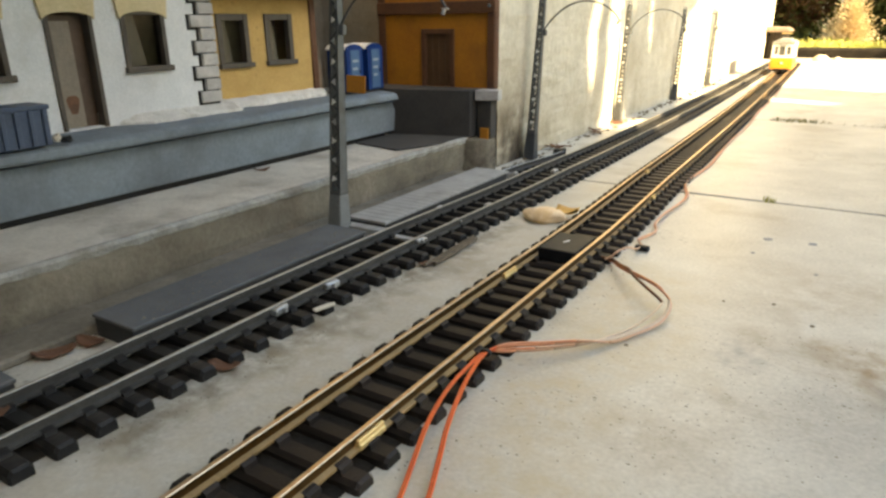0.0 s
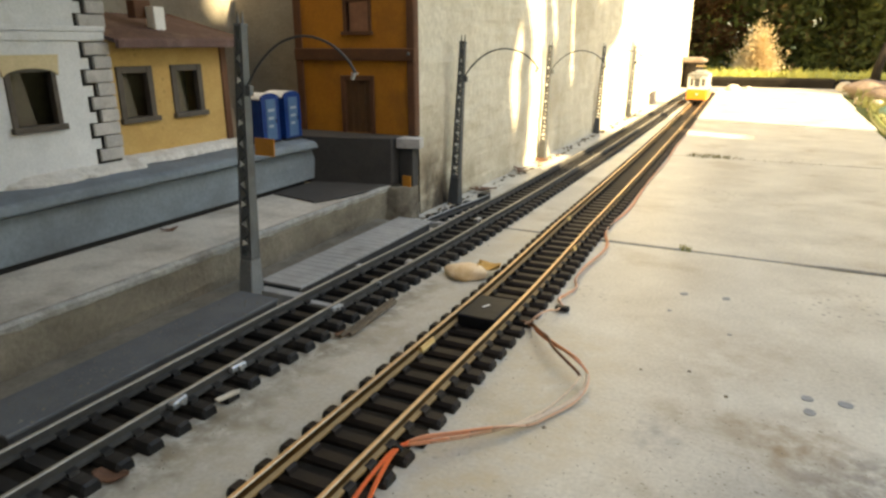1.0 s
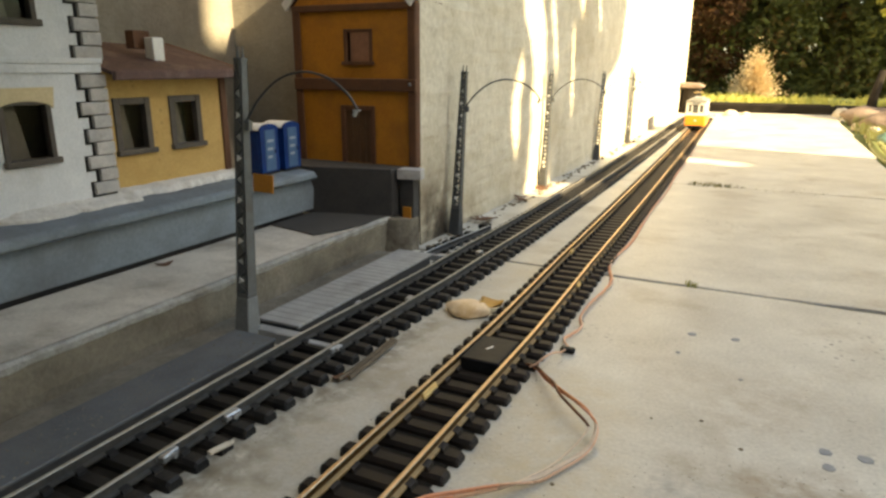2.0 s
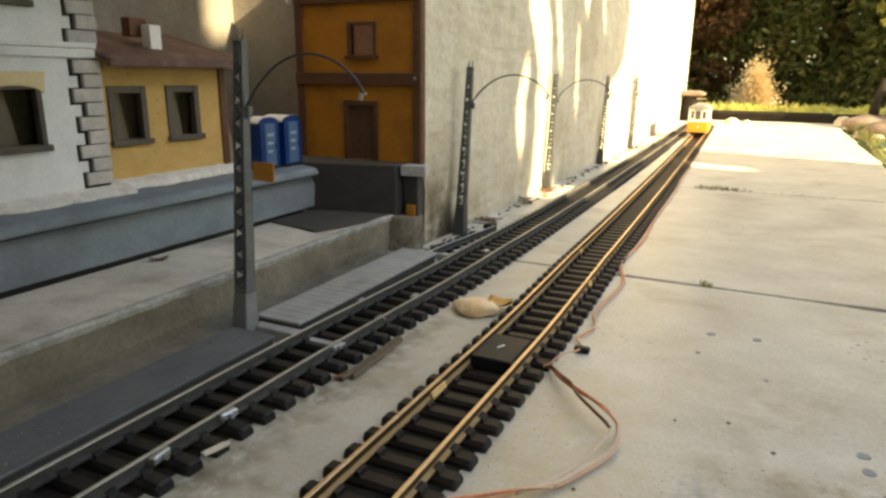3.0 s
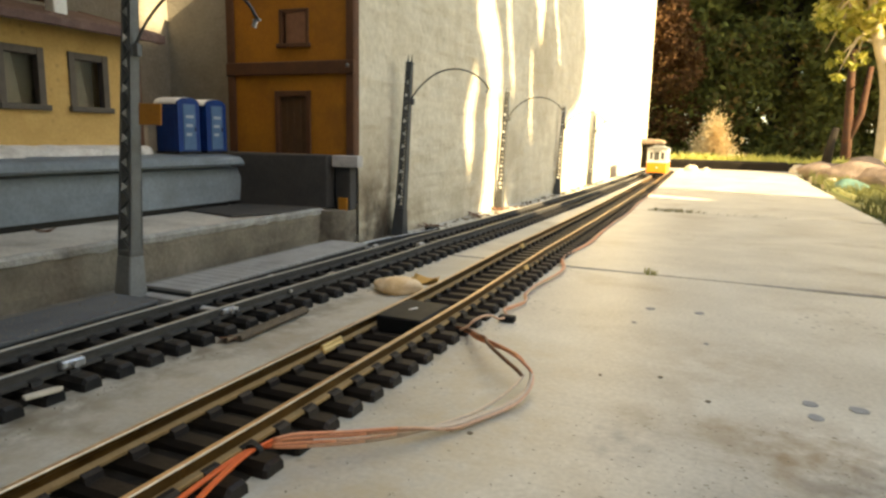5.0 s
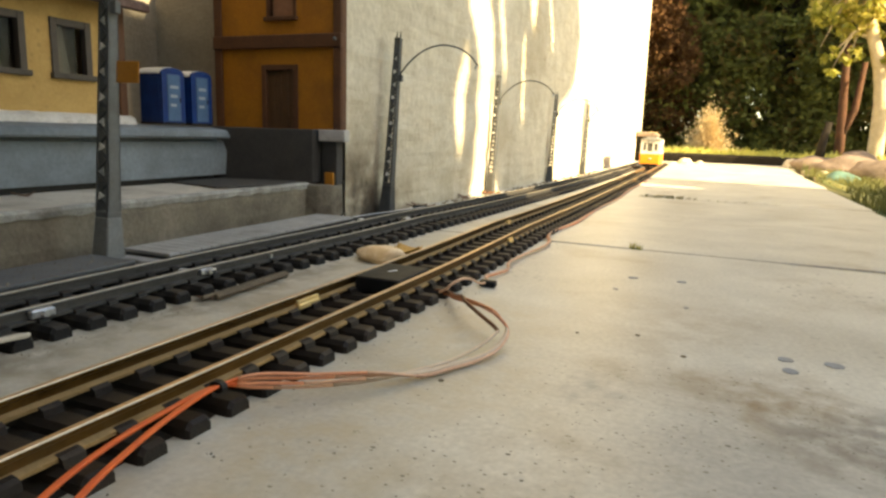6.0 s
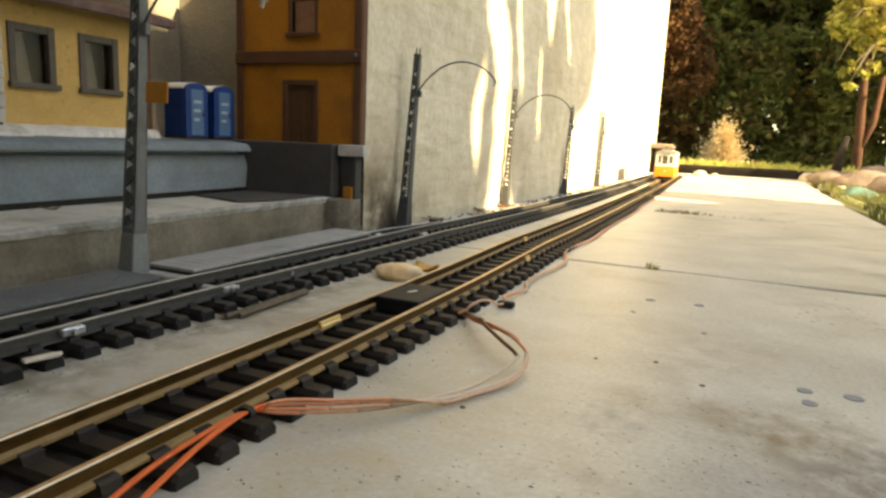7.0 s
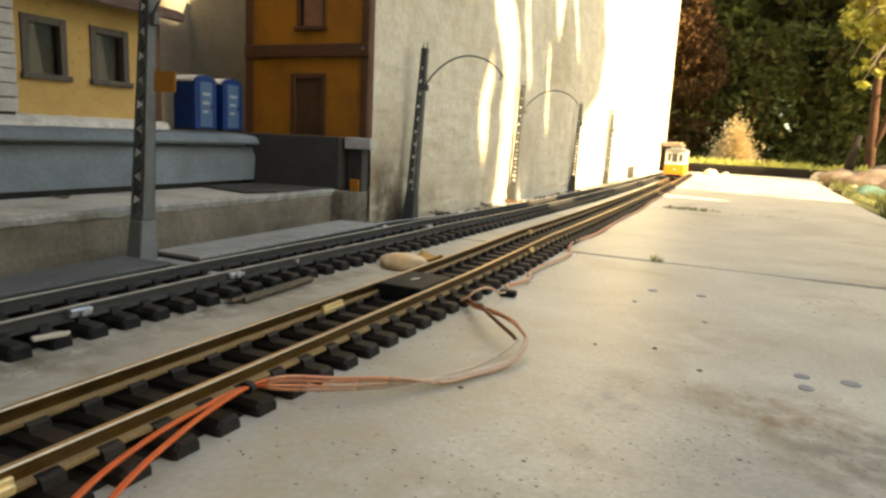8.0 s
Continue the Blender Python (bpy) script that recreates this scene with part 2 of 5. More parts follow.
M_ORANGE_WIRE = material("orange_wire", (0.68, 0.095, 0.014), (0.79, 0.145, 0.025), 0.42, 60.0, 0.0)
M_PINK_WIRE = material("faded_orange_wire", (0.66, 0.24, 0.11), (0.76, 0.33, 0.18), 0.45, 60.0, 0.0)
M_PALE_WIRE = material("cream_wire", (0.58, 0.45, 0.32), (0.70, 0.57, 0.43), 0.45, 60.0, 0.0)
M_FADED_WIRE = material("bleached_orange_wire", (0.62, 0.36, 0.22), (0.74, 0.46, 0.31), 0.45, 60.0, 0.0)
M_RUST_WIRE = material("dull_red_wire", (0.48, 0.14, 0.05), (0.60, 0.22, 0.09), 0.45, 60.0, 0.0)
M_DARK_WIRE = material("rust_brown_wire", (0.11, 0.038, 0.014), (0.18, 0.062, 0.024), 0.5, 60.0, 0.0)
M_STONE = material("tan_stone", (0.76, 0.54, 0.31), (0.90, 0.71, 0.47), 0.75, 50.0, 0.5, grime=(0.60, 0.34, 0.11), grime_scale=20.0, grime_amount=0.4)
M_OCHRE_LEAF = material("ochre_leaf", (0.46, 0.24, 0.045), (0.62, 0.36, 0.10), 0.7, 90.0, 0.4)
M_BROWN_LEAF = material("brown_leaf", (0.09, 0.045, 0.025), (0.20, 0.09, 0.045), 0.75, 90.0, 0.5)
M_LITTER = material("brown_litter", (0.07, 0.05, 0.03), (0.20, 0.15, 0.09), 0.9, 60.0, 0.5)
M_STICK = material("weathered_lath", (0.085, 0.062, 0.038), (0.17, 0.13, 0.085), 0.85, 70.0, 0.5)
M_STICK_PALE = material("beige_board", (0.26, 0.21, 0.145), (0.36, 0.29, 0.21), 0.85, 70.0, 0.4)
M_CLAMP = material("dull_silver_clamp", (0.38, 0.39, 0.40), (0.65, 0.66, 0.67), 0.35, 120.0, 0.3, metal=0.85)
M_CHIP = material("pale_paint_chip", (0.48, 0.42, 0.33), (0.64, 0.57, 0.46), 0.7, 90.0, 0.3)
M_SPOT = material("blue_grey_drip", (0.22, 0.225, 0.235), (0.30, 0.305, 0.31), 0.85, 90.0, 0.2)
M_TRAM_ORANGE = material("tram_orange", (0.68, 0.20, 0.015), (0.76, 0.26, 0.028), 0.4, 20.0, 0.05)
M_TRAM_WHITE = material("tram_cream", (0.55, 0.52, 0.46), (0.65, 0.62, 0.56), 0.45, 20.0, 0.05)
M_TRAM_ROOF = material("tram_roof_grey", (0.16, 0.16, 0.15), (0.24, 0.24, 0.22), 0.6, 20.0, 0.1)
M_DARK_GLASS = material("dark_tinted_glass", (0.06, 0.06, 0.058), (0.10, 0.098, 0.09), 0.12, 10.0, 0.0)
M_PALE_BARK = material("cream_bark", (0.42, 0.31, 0.19), (0.62, 0.50, 0.33), 0.9, 18.0, 0.8, depth=0.012)
M_STEM = material("rust_brown_stem", (0.05, 0.019, 0.008), (0.10, 0.036, 0.014), 0.9, 18.0, 0.8, depth=0.012)
M_BARK = material("bark", (0.022, 0.012, 0.007), (0.055, 0.033, 0.019), 0.9, 14.0, 0.9, depth=0.02)


def foliage(name, stops, rough=0.55, sheer=0.2):
    """Leaf colours that change from leaf to leaf."""
    m = bpy.data.materials.new(name)
    m.use_nodes = True
    nt = m.node_tree
    b = nt.nodes["Principled BSDF"]
    geo = nt.nodes.new("ShaderNodeNewGeometry")
    ramp = nt.nodes.new("ShaderNodeValToRGB")
    ramp.color_ramp.elements[0].color = (*stops[0], 1)
    ramp.color_ramp.elements[1].color = (*stops[-1], 1)
    for k, c in enumerate(stops[1:-1]):
        e = ramp.color_ramp.elements.new((k + 1) / (len(stops) - 1))
        e.color = (*c, 1)
    coord = nt.nodes.new("ShaderNodeTexCoord")
    tone = nt.nodes.new("ShaderNodeTexNoise")
    tone.inputs["Scale"].default_value = 2.2
    nt.links.new(coord.outputs["Object"], tone.inputs["Vector"])
    add = nt.nodes.new("ShaderNodeMath")
    add.operation = "MULTIPLY_ADD"
    add.inputs[1].default_value, add.inputs[2].default_value = 0.55, 0.0
    nt.links.new(geo.outputs["Random Per Island"], add.inputs[0])
    add2 = nt.nodes.new("ShaderNodeMath")
    add2.operation = "MULTIPLY_ADD"
    add2.inputs[1].default_value = 1.4
    nt.links.new(tone.outputs["Fac"], add2.inputs[0])
    nt.links.new(add.outputs[0], add2.inputs[2])
    sub = nt.nodes.new("ShaderNodeMath")
    sub.operation = "SUBTRACT"
    sub.inputs[1].default_value = 0.5
    nt.links.new(add2.outputs[0], sub.inputs[0])
    nt.links.new(sub.outputs[0], ramp.inputs["Fac"])
    nt.links.new(ramp.outputs["Color"], b.inputs["Base Color"])
    b.inputs["Roughness"].default_value = rough
    thin = nt.nodes.new("ShaderNodeBsdfTranslucent")
    nt.links.new(ramp.outputs["Color"], thin.inputs["Color"])
    both = nt.nodes.new("ShaderNodeMixShader")
    both.inputs["Fac"].default_value = sheer
    nt.links.new(b.outputs["BSDF"], both.inputs[1])
    nt.links.new(thin.outputs["BSDF"], both.inputs[2])
    nt.links.new(both.outputs["Shader"], nt.nodes["Material Output"].inputs["Surface"])
    return m


M_LEAF = foliage("green_leaves", ((0.189, 0.1026, 0.027), (0.0918, 0.0918, 0.0189), (0.1323, 0.1377, 0.027), (0.2565, 0.2362, 0.0513)), 0.9)
M_LEAF_YELLOW = foliage("yellow_green_leaves", ((0.20, 0.20, 0.03), (0.36, 0.34, 0.06), (0.58, 0.50, 0.15), (0.74, 0.66, 0.28)), 0.55, 0.5)
M_RUST = foliage("rust_brown_leaves", ((0.1313, 0.05625, 0.015), (0.095, 0.04, 0.0125), (0.1375, 0.065, 0.0175), (0.1625, 0.085, 0.025)), 0.95)
# pale tan that carries the glow of a sunlit gap in its colour
M_GLOW_LEAF = foliage("pale_glow_leaves", ((0.44, 0.30, 0.15), (0.52, 0.38, 0.20), (0.58, 0.45, 0.26), (0.64, 0.52, 0.33)), 0.9)
M_GRASS = material("grass_blades", (0.08, 0.09, 0.02), (0.20, 0.19, 0.055), 0.7, 4.0, 0.0, fine=8.0)
M_DRY_GRASS = material("sunburnt_grass_blades", (0.30, 0.30, 0.05), (0.55, 0.50, 0.13), 0.7, 4.0, 0.0, fine=8.0)
M_ROCK = material("garden_rock", (0.14, 0.10, 0.075), (0.25, 0.185, 0.14), 0.85, 14.0, 0.8, depth=0.01)
M_TERRACOTTA = material("terracotta", (0.20, 0.09, 0.05), (0.32, 0.15, 0.08), 0.8, 20.0, 0.4)
M_FENCE = material("shade_screen_board", (0.16, 0.11, 0.07), (0.28, 0.21, 0.14), 0.85, 10.0, 0.5, vary=0.15)
M_PALE_ROCK = material("cream_rock", (0.38, 0.32, 0.24), (0.58, 0.51, 0.40), 0.85, 14.0, 0.8, depth=0.01)
M_HOSE = material("olive_hose", (0.10, 0.12, 0.035), (0.17, 0.18, 0.06), 0.5, 14.0, 0.2)
M_HOSE_PALE = material("bleached_hose", (0.24, 0.25, 0.09), (0.36, 0.36, 0.15), 0.55, 14.0, 0.2)
M_TEAL = material("teal_bag", (0.05, 0.11, 0.085), (0.10, 0.18, 0.14), 0.6, 14.0, 0.5)
M_WEED = material("olive_weed", (0.14, 0.13, 0.06), (0.27, 0.245, 0.125), 0.8, 4.0, 0.0, fine=8.0)
M_KERB = material("dark_kerb", (0.012, 0.010, 0.008), (0.03, 0.024, 0.018), 0.9, 12.0, 0.6, depth=0.006, spec=0.1)


def glass():
    m = bpy.data.materials.new("window_glass")
    m.use_nodes = True
    b = m.node_tree.nodes["Principled BSDF"]
    b.inputs["Transmission Weight"].default_value, b.inputs["Roughness"].default_value, b.inputs["IOR"].default_value = 1.0, 0.06, 1.12
    b.inputs["Base Color"].default_value = (0.75, 0.75, 0.72, 1)
    return m


M_GLASS = glass()


# ---- mesh helpers ----
def thing(name, label, category, at=(0, 0, 0), group="", kind=""):
    ob = new(name)
    ob.location = at
    ob.empty_display_size = 0.02
    return tagged(ob, label, category, group, kind)


def link_mesh(name, bm, mat, smooth=False):
    bmesh.ops.recalc_face_normals(bm, faces=bm.faces)
    me = bpy.data.meshes.new(name)
    bm.to_mesh(me)
    bm.free()
    me.materials.append(mat)
    if smooth:
        me.shade_smooth()
    return new(name, me)


def hang(ob, parent, label=""):
    ob.parent = parent
    if parent.data is None:
        ob.matrix_parent_inverse = Matrix.Translation(-parent.location)
    return tagged(ob, label)


def part(name, bm, mat, parent, label="", smooth=False):
    return hang(link_mesh(name, bm, mat, smooth), parent, label)


def solo(name, bm, mat, label, category, group="", kind="", smooth=False):
    return tagged(link_mesh(name, bm, mat, smooth), label, category, group, kind)


def box(x0, x1, y0, y1, z0, z1, bev=0.0, into=None, seg=1):
    bm = bmesh.new()
    vs = [bm.verts.new((x, y, z)) for z in (z0, z1) for y in (y0, y1) for x in (x0, x1)]
    for f in ((0, 2, 3, 1), (4, 5, 7, 6), (0, 1, 5, 4), (2, 6, 7, 3), (0, 4, 6, 2), (1, 3, 7, 5)):
        bm.faces.new([vs[i] for i in f])
    if bev:
        bmesh.ops.bevel(bm, geom=bm.edges[:], offset=bev, segments=seg, profile=0.5, affect="EDGES")
    return merge(into, bm)


def merge(into, bm):
    if into is None:
        return bm
    me = bpy.data.meshes.new("tmp")
    bm.to_mesh(me)
    bm.free()
    into.from_mesh(me)
    bpy.data.meshes.remove(me)
    return into


def prism(pts, axis, a, b, bev=0.0, into=None):
    """A polygon of (u, v) drawn out along an axis from a to b. axis y: (x, z); axis x: (y, z); axis z: (x, y)."""
    bm = bmesh.new()

    def at(u, v, w):
        return (u, w, v) if axis == "y" else (w, u, v) if axis == "x" else (u, v, w)

    lo, hi = [bm.verts.new(at(u, v, a)) for u, v in pts], [bm.verts.new(at(u, v, b)) for u, v in pts]
    n = len(pts)
    bm.faces.new(lo)
    bm.faces.new(hi[::-1])
    for i in range(n):
        bm.faces.new((lo[i], hi[i], hi[(i + 1) % n], lo[(i + 1) % n]))
    bmesh.ops.recalc_face_normals(bm, faces=bm.faces)
    if bev:
        bmesh.ops.bevel(bm, geom=bm.edges[:], offset=bev, segments=1, profile=0.5, affect="EDGES")
    return merge(into, bm)


def tube(pts, r, n=8, into=None, taper=1.0):
    pts = [Vector(p) for p in pts]
    bm = bmesh.new()
    rings = []
    for i, p in enumerate(pts):
        d = (pts[min(i + 1, len(pts) - 1)] - pts[max(i - 1, 0)]).normalized()
        side = d.cross(Vector((0, 0, 1)) if abs(d.z) < 0.9 else Vector((0, 1, 0))).normalized()
        up = side.cross(d)
        rad = r * (1 + (taper - 1) * i / max(len(pts) - 1, 1))
        rings.append([bm.verts.new(p + rad * (math.cos(2 * math.pi * k / n) * side + math.sin(2 * math.pi * k / n) * up)) for k in range(n)])
    for a, b in zip(rings, rings[1:]):
        for k in range(n):
            bm.faces.new((a[k], a[(k + 1) % n], b[(k + 1) % n], b[k]))
    bm.faces.new(rings[0][::-1])
    bm.faces.new(rings[-1])
    return merge(into, bm)


def smooth_line(pts, steps=6):
    """A Catmull-Rom line through the points."""
    p = [Vector(q) for q in pts]
    p = [2 * p[0] - p[1]] + p + [2 * p[-1] - p[-2]]
    out = []
    for a, b, c, d in zip(p, p[1:], p[2:], p[3:]):
        for k in range(steps):
            t = k / steps
            out.append(0.5 * (2 * b + (c - a) * t + (2 * a - 5 * b + 4 * c - d) * t * t + (3 * b - a - 3 * c + d) * t ** 3))
    return out + [p[-2]]


def lump(center, radii, seed, rough=0.25, sub=3, flat=True):
    bm = bmesh.new()
    bmesh.ops.create_icosphere(bm, subdivisions=sub, radius=1.0)
    for v in bm.verts:
        k = 1 + rough * noise.noise(v.co * 1.3 + Vector((seed * 7.1, seed * 3.3, 0))) + 0.3 * rough * noise.noise(v.co * 4 + Vector((0, seed, 0)))
        v.co = Vector(center) + Vector([c * r * k for c, r in zip(v.co, radii)])
        if flat:
            v.co.z = max(v.co.z, center[2] - 0.6 * radii[2])
    return bm


def holed(axis, at, thick, u0, u1, v0, v1, holes, into=None):
    """A wall slab across an axis, its front at 'at' and its body behind by thick, with openings (u0, u1, v0, v1) through it."""
    bm = into or bmesh.new()
    us = sorted({u0, u1, *[h[0] for h in holes], *[h[1] for h in holes]})
    vs = sorted({v0, v1, *[h[2] for h in holes], *[h[3] for h in holes]})

    def solid(i, j):
        if not (0 <= i < len(us) - 1 and 0 <= j < len(vs) - 1):
            return False
        u, v = (us[i] + us[i + 1]) / 2, (vs[j] + vs[j + 1]) / 2
        return not any(h[0] < u < h[1] and h[2] < v < h[3] for h in holes)

    def p(u, v, w):
        return bm.verts.new((w, u, v) if axis == "x" else (u, w, v))

    def quad(*c):
        bm.faces.new([p(*q) for q in c])

    a, b = at, at + thick
    for i in range(len(us) - 1):
        for j in range(len(vs) - 1):
            if not solid(i, j):
                continue
            ua, ub, va, vb = us[i], us[i + 1], vs[j], vs[j + 1]
            quad((ua, va, a), (ub, va, a), (ub, vb, a), (ua, vb, a))
            quad((ua, va, b), (ua, vb, b), (ub, vb, b), (ub, va, b))
            if not solid(i - 1, j):
                quad((ua, va, a), (ua, vb, a), (ua, vb, b), (ua, va, b))
            if not solid(i + 1, j):
                quad((ub, va, a), (ub, va, b), (ub, vb, b), (ub, vb, a))
            if not solid(i, j - 1):
                quad((ua, va, a), (ua, va, b), (ub, va, b), (ub, va, a))
            if not solid(i, j + 1):
                quad((ua, vb, a), (ub, vb, a), (ub, vb, b), (ua, vb, b))
    bmesh.ops.remove_doubles(bm, verts=bm.verts, dist=1e-6)
    return bm


def leaves(name, centers, size, seed, droop=0.5):
    """Many small folded leaves round the given centres, as one mesh."""
    rng = np.random.default_rng(seed)
    c = np.asarray(centers)
    n = len(c)
    d = rng.normal(size=(n, 3))
    d /= np.linalg.norm(d, axis=1)[:, None]
    e = np.cross(d, rng.normal(size=(n, 3)))
    e /= np.linalg.norm(e, axis=1)[:, None]
    s = size * rng.uniform(0.6, 1.3, (n, 1))
    up = np.cross(d, e) * s * 0.18
    v = np.stack([c - d * s, c - e * s * 0.45 + up, c + d * s, c + e * s * 0.45 + up], 1).reshape(-1, 3)
    k = np.arange(n) * 4
    f = np.concatenate([np.stack([k, k + 1, k + 2], 1), np.stack([k, k + 2, k + 3], 1)])
    me = bpy.data.meshes.new(name)
    me.from_pydata(v.tolist(), [], f.tolist())
    return me


# ---- the lie of the tracks ----
def bend(y):
    """The front track swings to the left past y = 0.6."""
    t = max(0.0, y - 0.6)
    return -0.037 * t * t / (t + 0.12)


def bend_left(y):
    """The grey track comes a little to the right, then swings left."""
    k = min(1.0, max(0.0, (y - 0.45) / 0.4))
    t = max(0.0, y - 0.95)
    return 0.011 * k * k * (3 - 2 * k) - 0.024 * t * t / (t + 0.2)


def drop(y):
    """The terrace sinks a little past the first joint."""
    return -0.03 * (1 - math.exp(-max(0.0, y - 0.945) / 1.4))


# ---- ground ----
SLAB_Y = [-2.9, -1.94, -0.98, -0.02, 0.942, 1.905, 2.87, 3.83, 4.79, 5.4]
g = bmesh.new()
bmesh.ops.create_grid(g, x_segments=60, y_segments=60, size=150.0)
for v in g.verts:
    v.co.z = -0.065
solo("ground", g, M_LAWN, "flat garden ground of short grass and soil", "ground", kind="structure")
pavement = thing("pavement", "terrace of large pale concrete slabs with narrow joints", "pavement", (0.1, 1.0, 0), kind="structure")
for a, b in zip(SLAB_Y, SLAB_Y[1:]):
    bm = bmesh.new()
    n = 24
    x0, x1, gap = -0.80, 0.575 + 0.012 * max(0, a - 1), 0.0055
    rng = random.Random(int(a * 100))

    def wob(x, e):
        return 0.0025 * noise.noise(Vector((x * 9, e * 5, 0))) + 0.0012 * noise.noise(Vector((x * 40, e * 7, 3)))

    xs = [x0 + (x1 - x0) * i / n for i in range(n + 1)]
    wide = [gap * (0.75 + 0.75 * min(1.0, max(0.0, (x - 0.27) / 0.06))) for x in xs]
    ring_lo = [(x, a + w + wob(x, a)) for x, w in zip(xs, wide)]
    ring_hi = [(x, b - w + wob(x, b + 0.3)) for x, w in zip(xs, wide)]
    prism(ring_lo + ring_hi[::-1], "z", -0.05, 0.0, 0.0, bm)
    top = [e for e in bm.edges if all(abs(v.co.z) < 1e-6 for v in e.verts)]
    bmesh.ops.bevel(bm, geom=top, offset=0.0022, segments=2, profile=0.5, affect="EDGES")
    for v in bm.verts:
        v.co.z += drop(a) + (drop(b) - drop(a)) * (v.co.y - a) / (b - a)
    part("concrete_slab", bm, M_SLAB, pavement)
part("joint_filling", prism([(-2.9, -0.06), (5.38, -0.09), (5.38, -0.0385), (2.9, -0.031), (1.9, -0.0225), (0.95, -0.0075), (-2.9, -0.0075)], "x", -0.78, 0.57), M_SOIL, pavement, "dark soil in the joints")

# ---- rendered house wall and the recess behind the station ----
WALL_H = 2.7


def wall_x(y):
    t = max(0.0, y - 0.7)
    return -0.284 - 0.02 * t * t / (t + 0.25) - 0.004 * max(0, y - 0.94)


def rendered_wall(pts, z0, z1):
    """A wall whose visible side follows pts in plan; finely divided and a little uneven."""
    bm = bmesh.new()
    zs = [z0 + 0.70 * k / 100 for k in range(101)] + [z0 + 0.70 + (z1 - z0 - 0.70) * k / 20 for k in range(1, 21)]
    grid = [[bm.verts.new((x + (0.0025 * noise.noise(Vector((x * 9 + y * 9, z * 9, 1))) + 0.0024 * noise.noise(Vector((x * 31, y * 11, z * 40))) + 0.0014 * noise.noise(Vector((x * 70, y * 24, z * 85)))) * (0 < i < len(pts) - 1), y, z)) for z in zs] for i, (x, y) in enumerate(pts)]
    for a, b in zip(grid, grid[1:]):
        for k in range(120):
            bm.faces.new((a[k], b[k], b[k + 1], a[k + 1]))
    return bm


ys = [0.963 + (5.5 - 0.963) * (k / 190) ** 1.7 for k in range(191)]
bm = rendered_wall([(wall_x(y), y) for y in ys], -0.09, WALL_H)
prism([(-0.2885, 0.963), (wall_x(0.963), 0.963), (wall_x(0.963) - 0.004, 1.02), (wall_x(5.5) - 0.004, 5.4995), (-0.95, 5.4995), (-0.95, 1.05), (-0.2885, 1.05)], "z", -0.09, WALL_H, 0.0, bm)
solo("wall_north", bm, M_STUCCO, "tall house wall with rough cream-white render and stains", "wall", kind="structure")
solo("wall_back", box(-0.95, -0.73, -2.4, 1.048, -0.09, WALL_H), M_OLDWALL, "grey weathered render wall behind the model houses", "wall", kind="structure")
solo("wall_return", box(-0.73, -0.535, 1.028, 1.048, -0.09, WALL_H), M_OLDWALL, "grey weathered render wall beside the tall model house", "wall", kind="structure")
solo("wall_south", box(-0.73, -0.40, -2.4, -1.2, -0.09, WALL_H), M_OLDWALL, "grey weathered render wall closing the recess", "wall", kind="structure")

solo("wall_east", box(-0.73, 2.2, -1.75, -1.6, -0.09, 2.2), M_OLDWALL, "plain grey rendered wall closing the terrace", "wall", kind="structure")
# unseen slabs added overhead to darken the houses and the near tracks
sky_blocker = box(-0.635, -0.12, 0.45, 0.75, 0.64, 0.72)
box(-0.635, 0.02, 0.251, 0.449, 0.64, 0.72, 0.0, sky_blocker)
box(-0.635, 0.16, -2.4, 0.25, 0.64, 0.72, 0.0, sky_blocker)
solo("eave", sky_blocker, M_OLDWALL, "unseen plain grey slabs added over the recess to block sky light", "eave", kind="structure")

# ---- unseen timber screen, added to shade the near part of the terrace ----
fence = thing("garden_fence", "unseen timber screen added to shade the terrace, its gaps shaped for light streaks", "fence", (4.0, 0, -0.065))
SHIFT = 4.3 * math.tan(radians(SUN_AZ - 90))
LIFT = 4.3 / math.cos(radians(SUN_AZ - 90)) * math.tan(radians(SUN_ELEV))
# openings cut to throw light streaks on the wall: height over the terrace where the light falls, and the two edges
# there
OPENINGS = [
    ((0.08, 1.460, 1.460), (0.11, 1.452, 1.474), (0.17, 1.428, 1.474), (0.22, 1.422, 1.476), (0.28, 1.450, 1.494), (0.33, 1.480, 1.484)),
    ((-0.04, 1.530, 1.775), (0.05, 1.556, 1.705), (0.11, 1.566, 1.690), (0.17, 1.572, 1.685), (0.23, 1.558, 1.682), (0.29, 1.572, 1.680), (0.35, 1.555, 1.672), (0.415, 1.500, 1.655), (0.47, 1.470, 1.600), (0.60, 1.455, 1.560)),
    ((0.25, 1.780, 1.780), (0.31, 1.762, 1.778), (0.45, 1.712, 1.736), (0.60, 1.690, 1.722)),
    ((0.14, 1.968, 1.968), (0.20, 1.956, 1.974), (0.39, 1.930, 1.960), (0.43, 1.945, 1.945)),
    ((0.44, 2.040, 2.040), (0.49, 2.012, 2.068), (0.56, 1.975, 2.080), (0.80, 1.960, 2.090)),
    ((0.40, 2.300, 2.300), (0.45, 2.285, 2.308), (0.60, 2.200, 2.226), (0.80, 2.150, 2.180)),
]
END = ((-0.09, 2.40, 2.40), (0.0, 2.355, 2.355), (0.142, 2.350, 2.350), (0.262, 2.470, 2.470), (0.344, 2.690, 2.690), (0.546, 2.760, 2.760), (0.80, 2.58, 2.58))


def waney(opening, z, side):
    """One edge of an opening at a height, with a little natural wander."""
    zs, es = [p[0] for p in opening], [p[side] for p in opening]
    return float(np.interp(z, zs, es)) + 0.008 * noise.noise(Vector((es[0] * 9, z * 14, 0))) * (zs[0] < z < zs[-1])


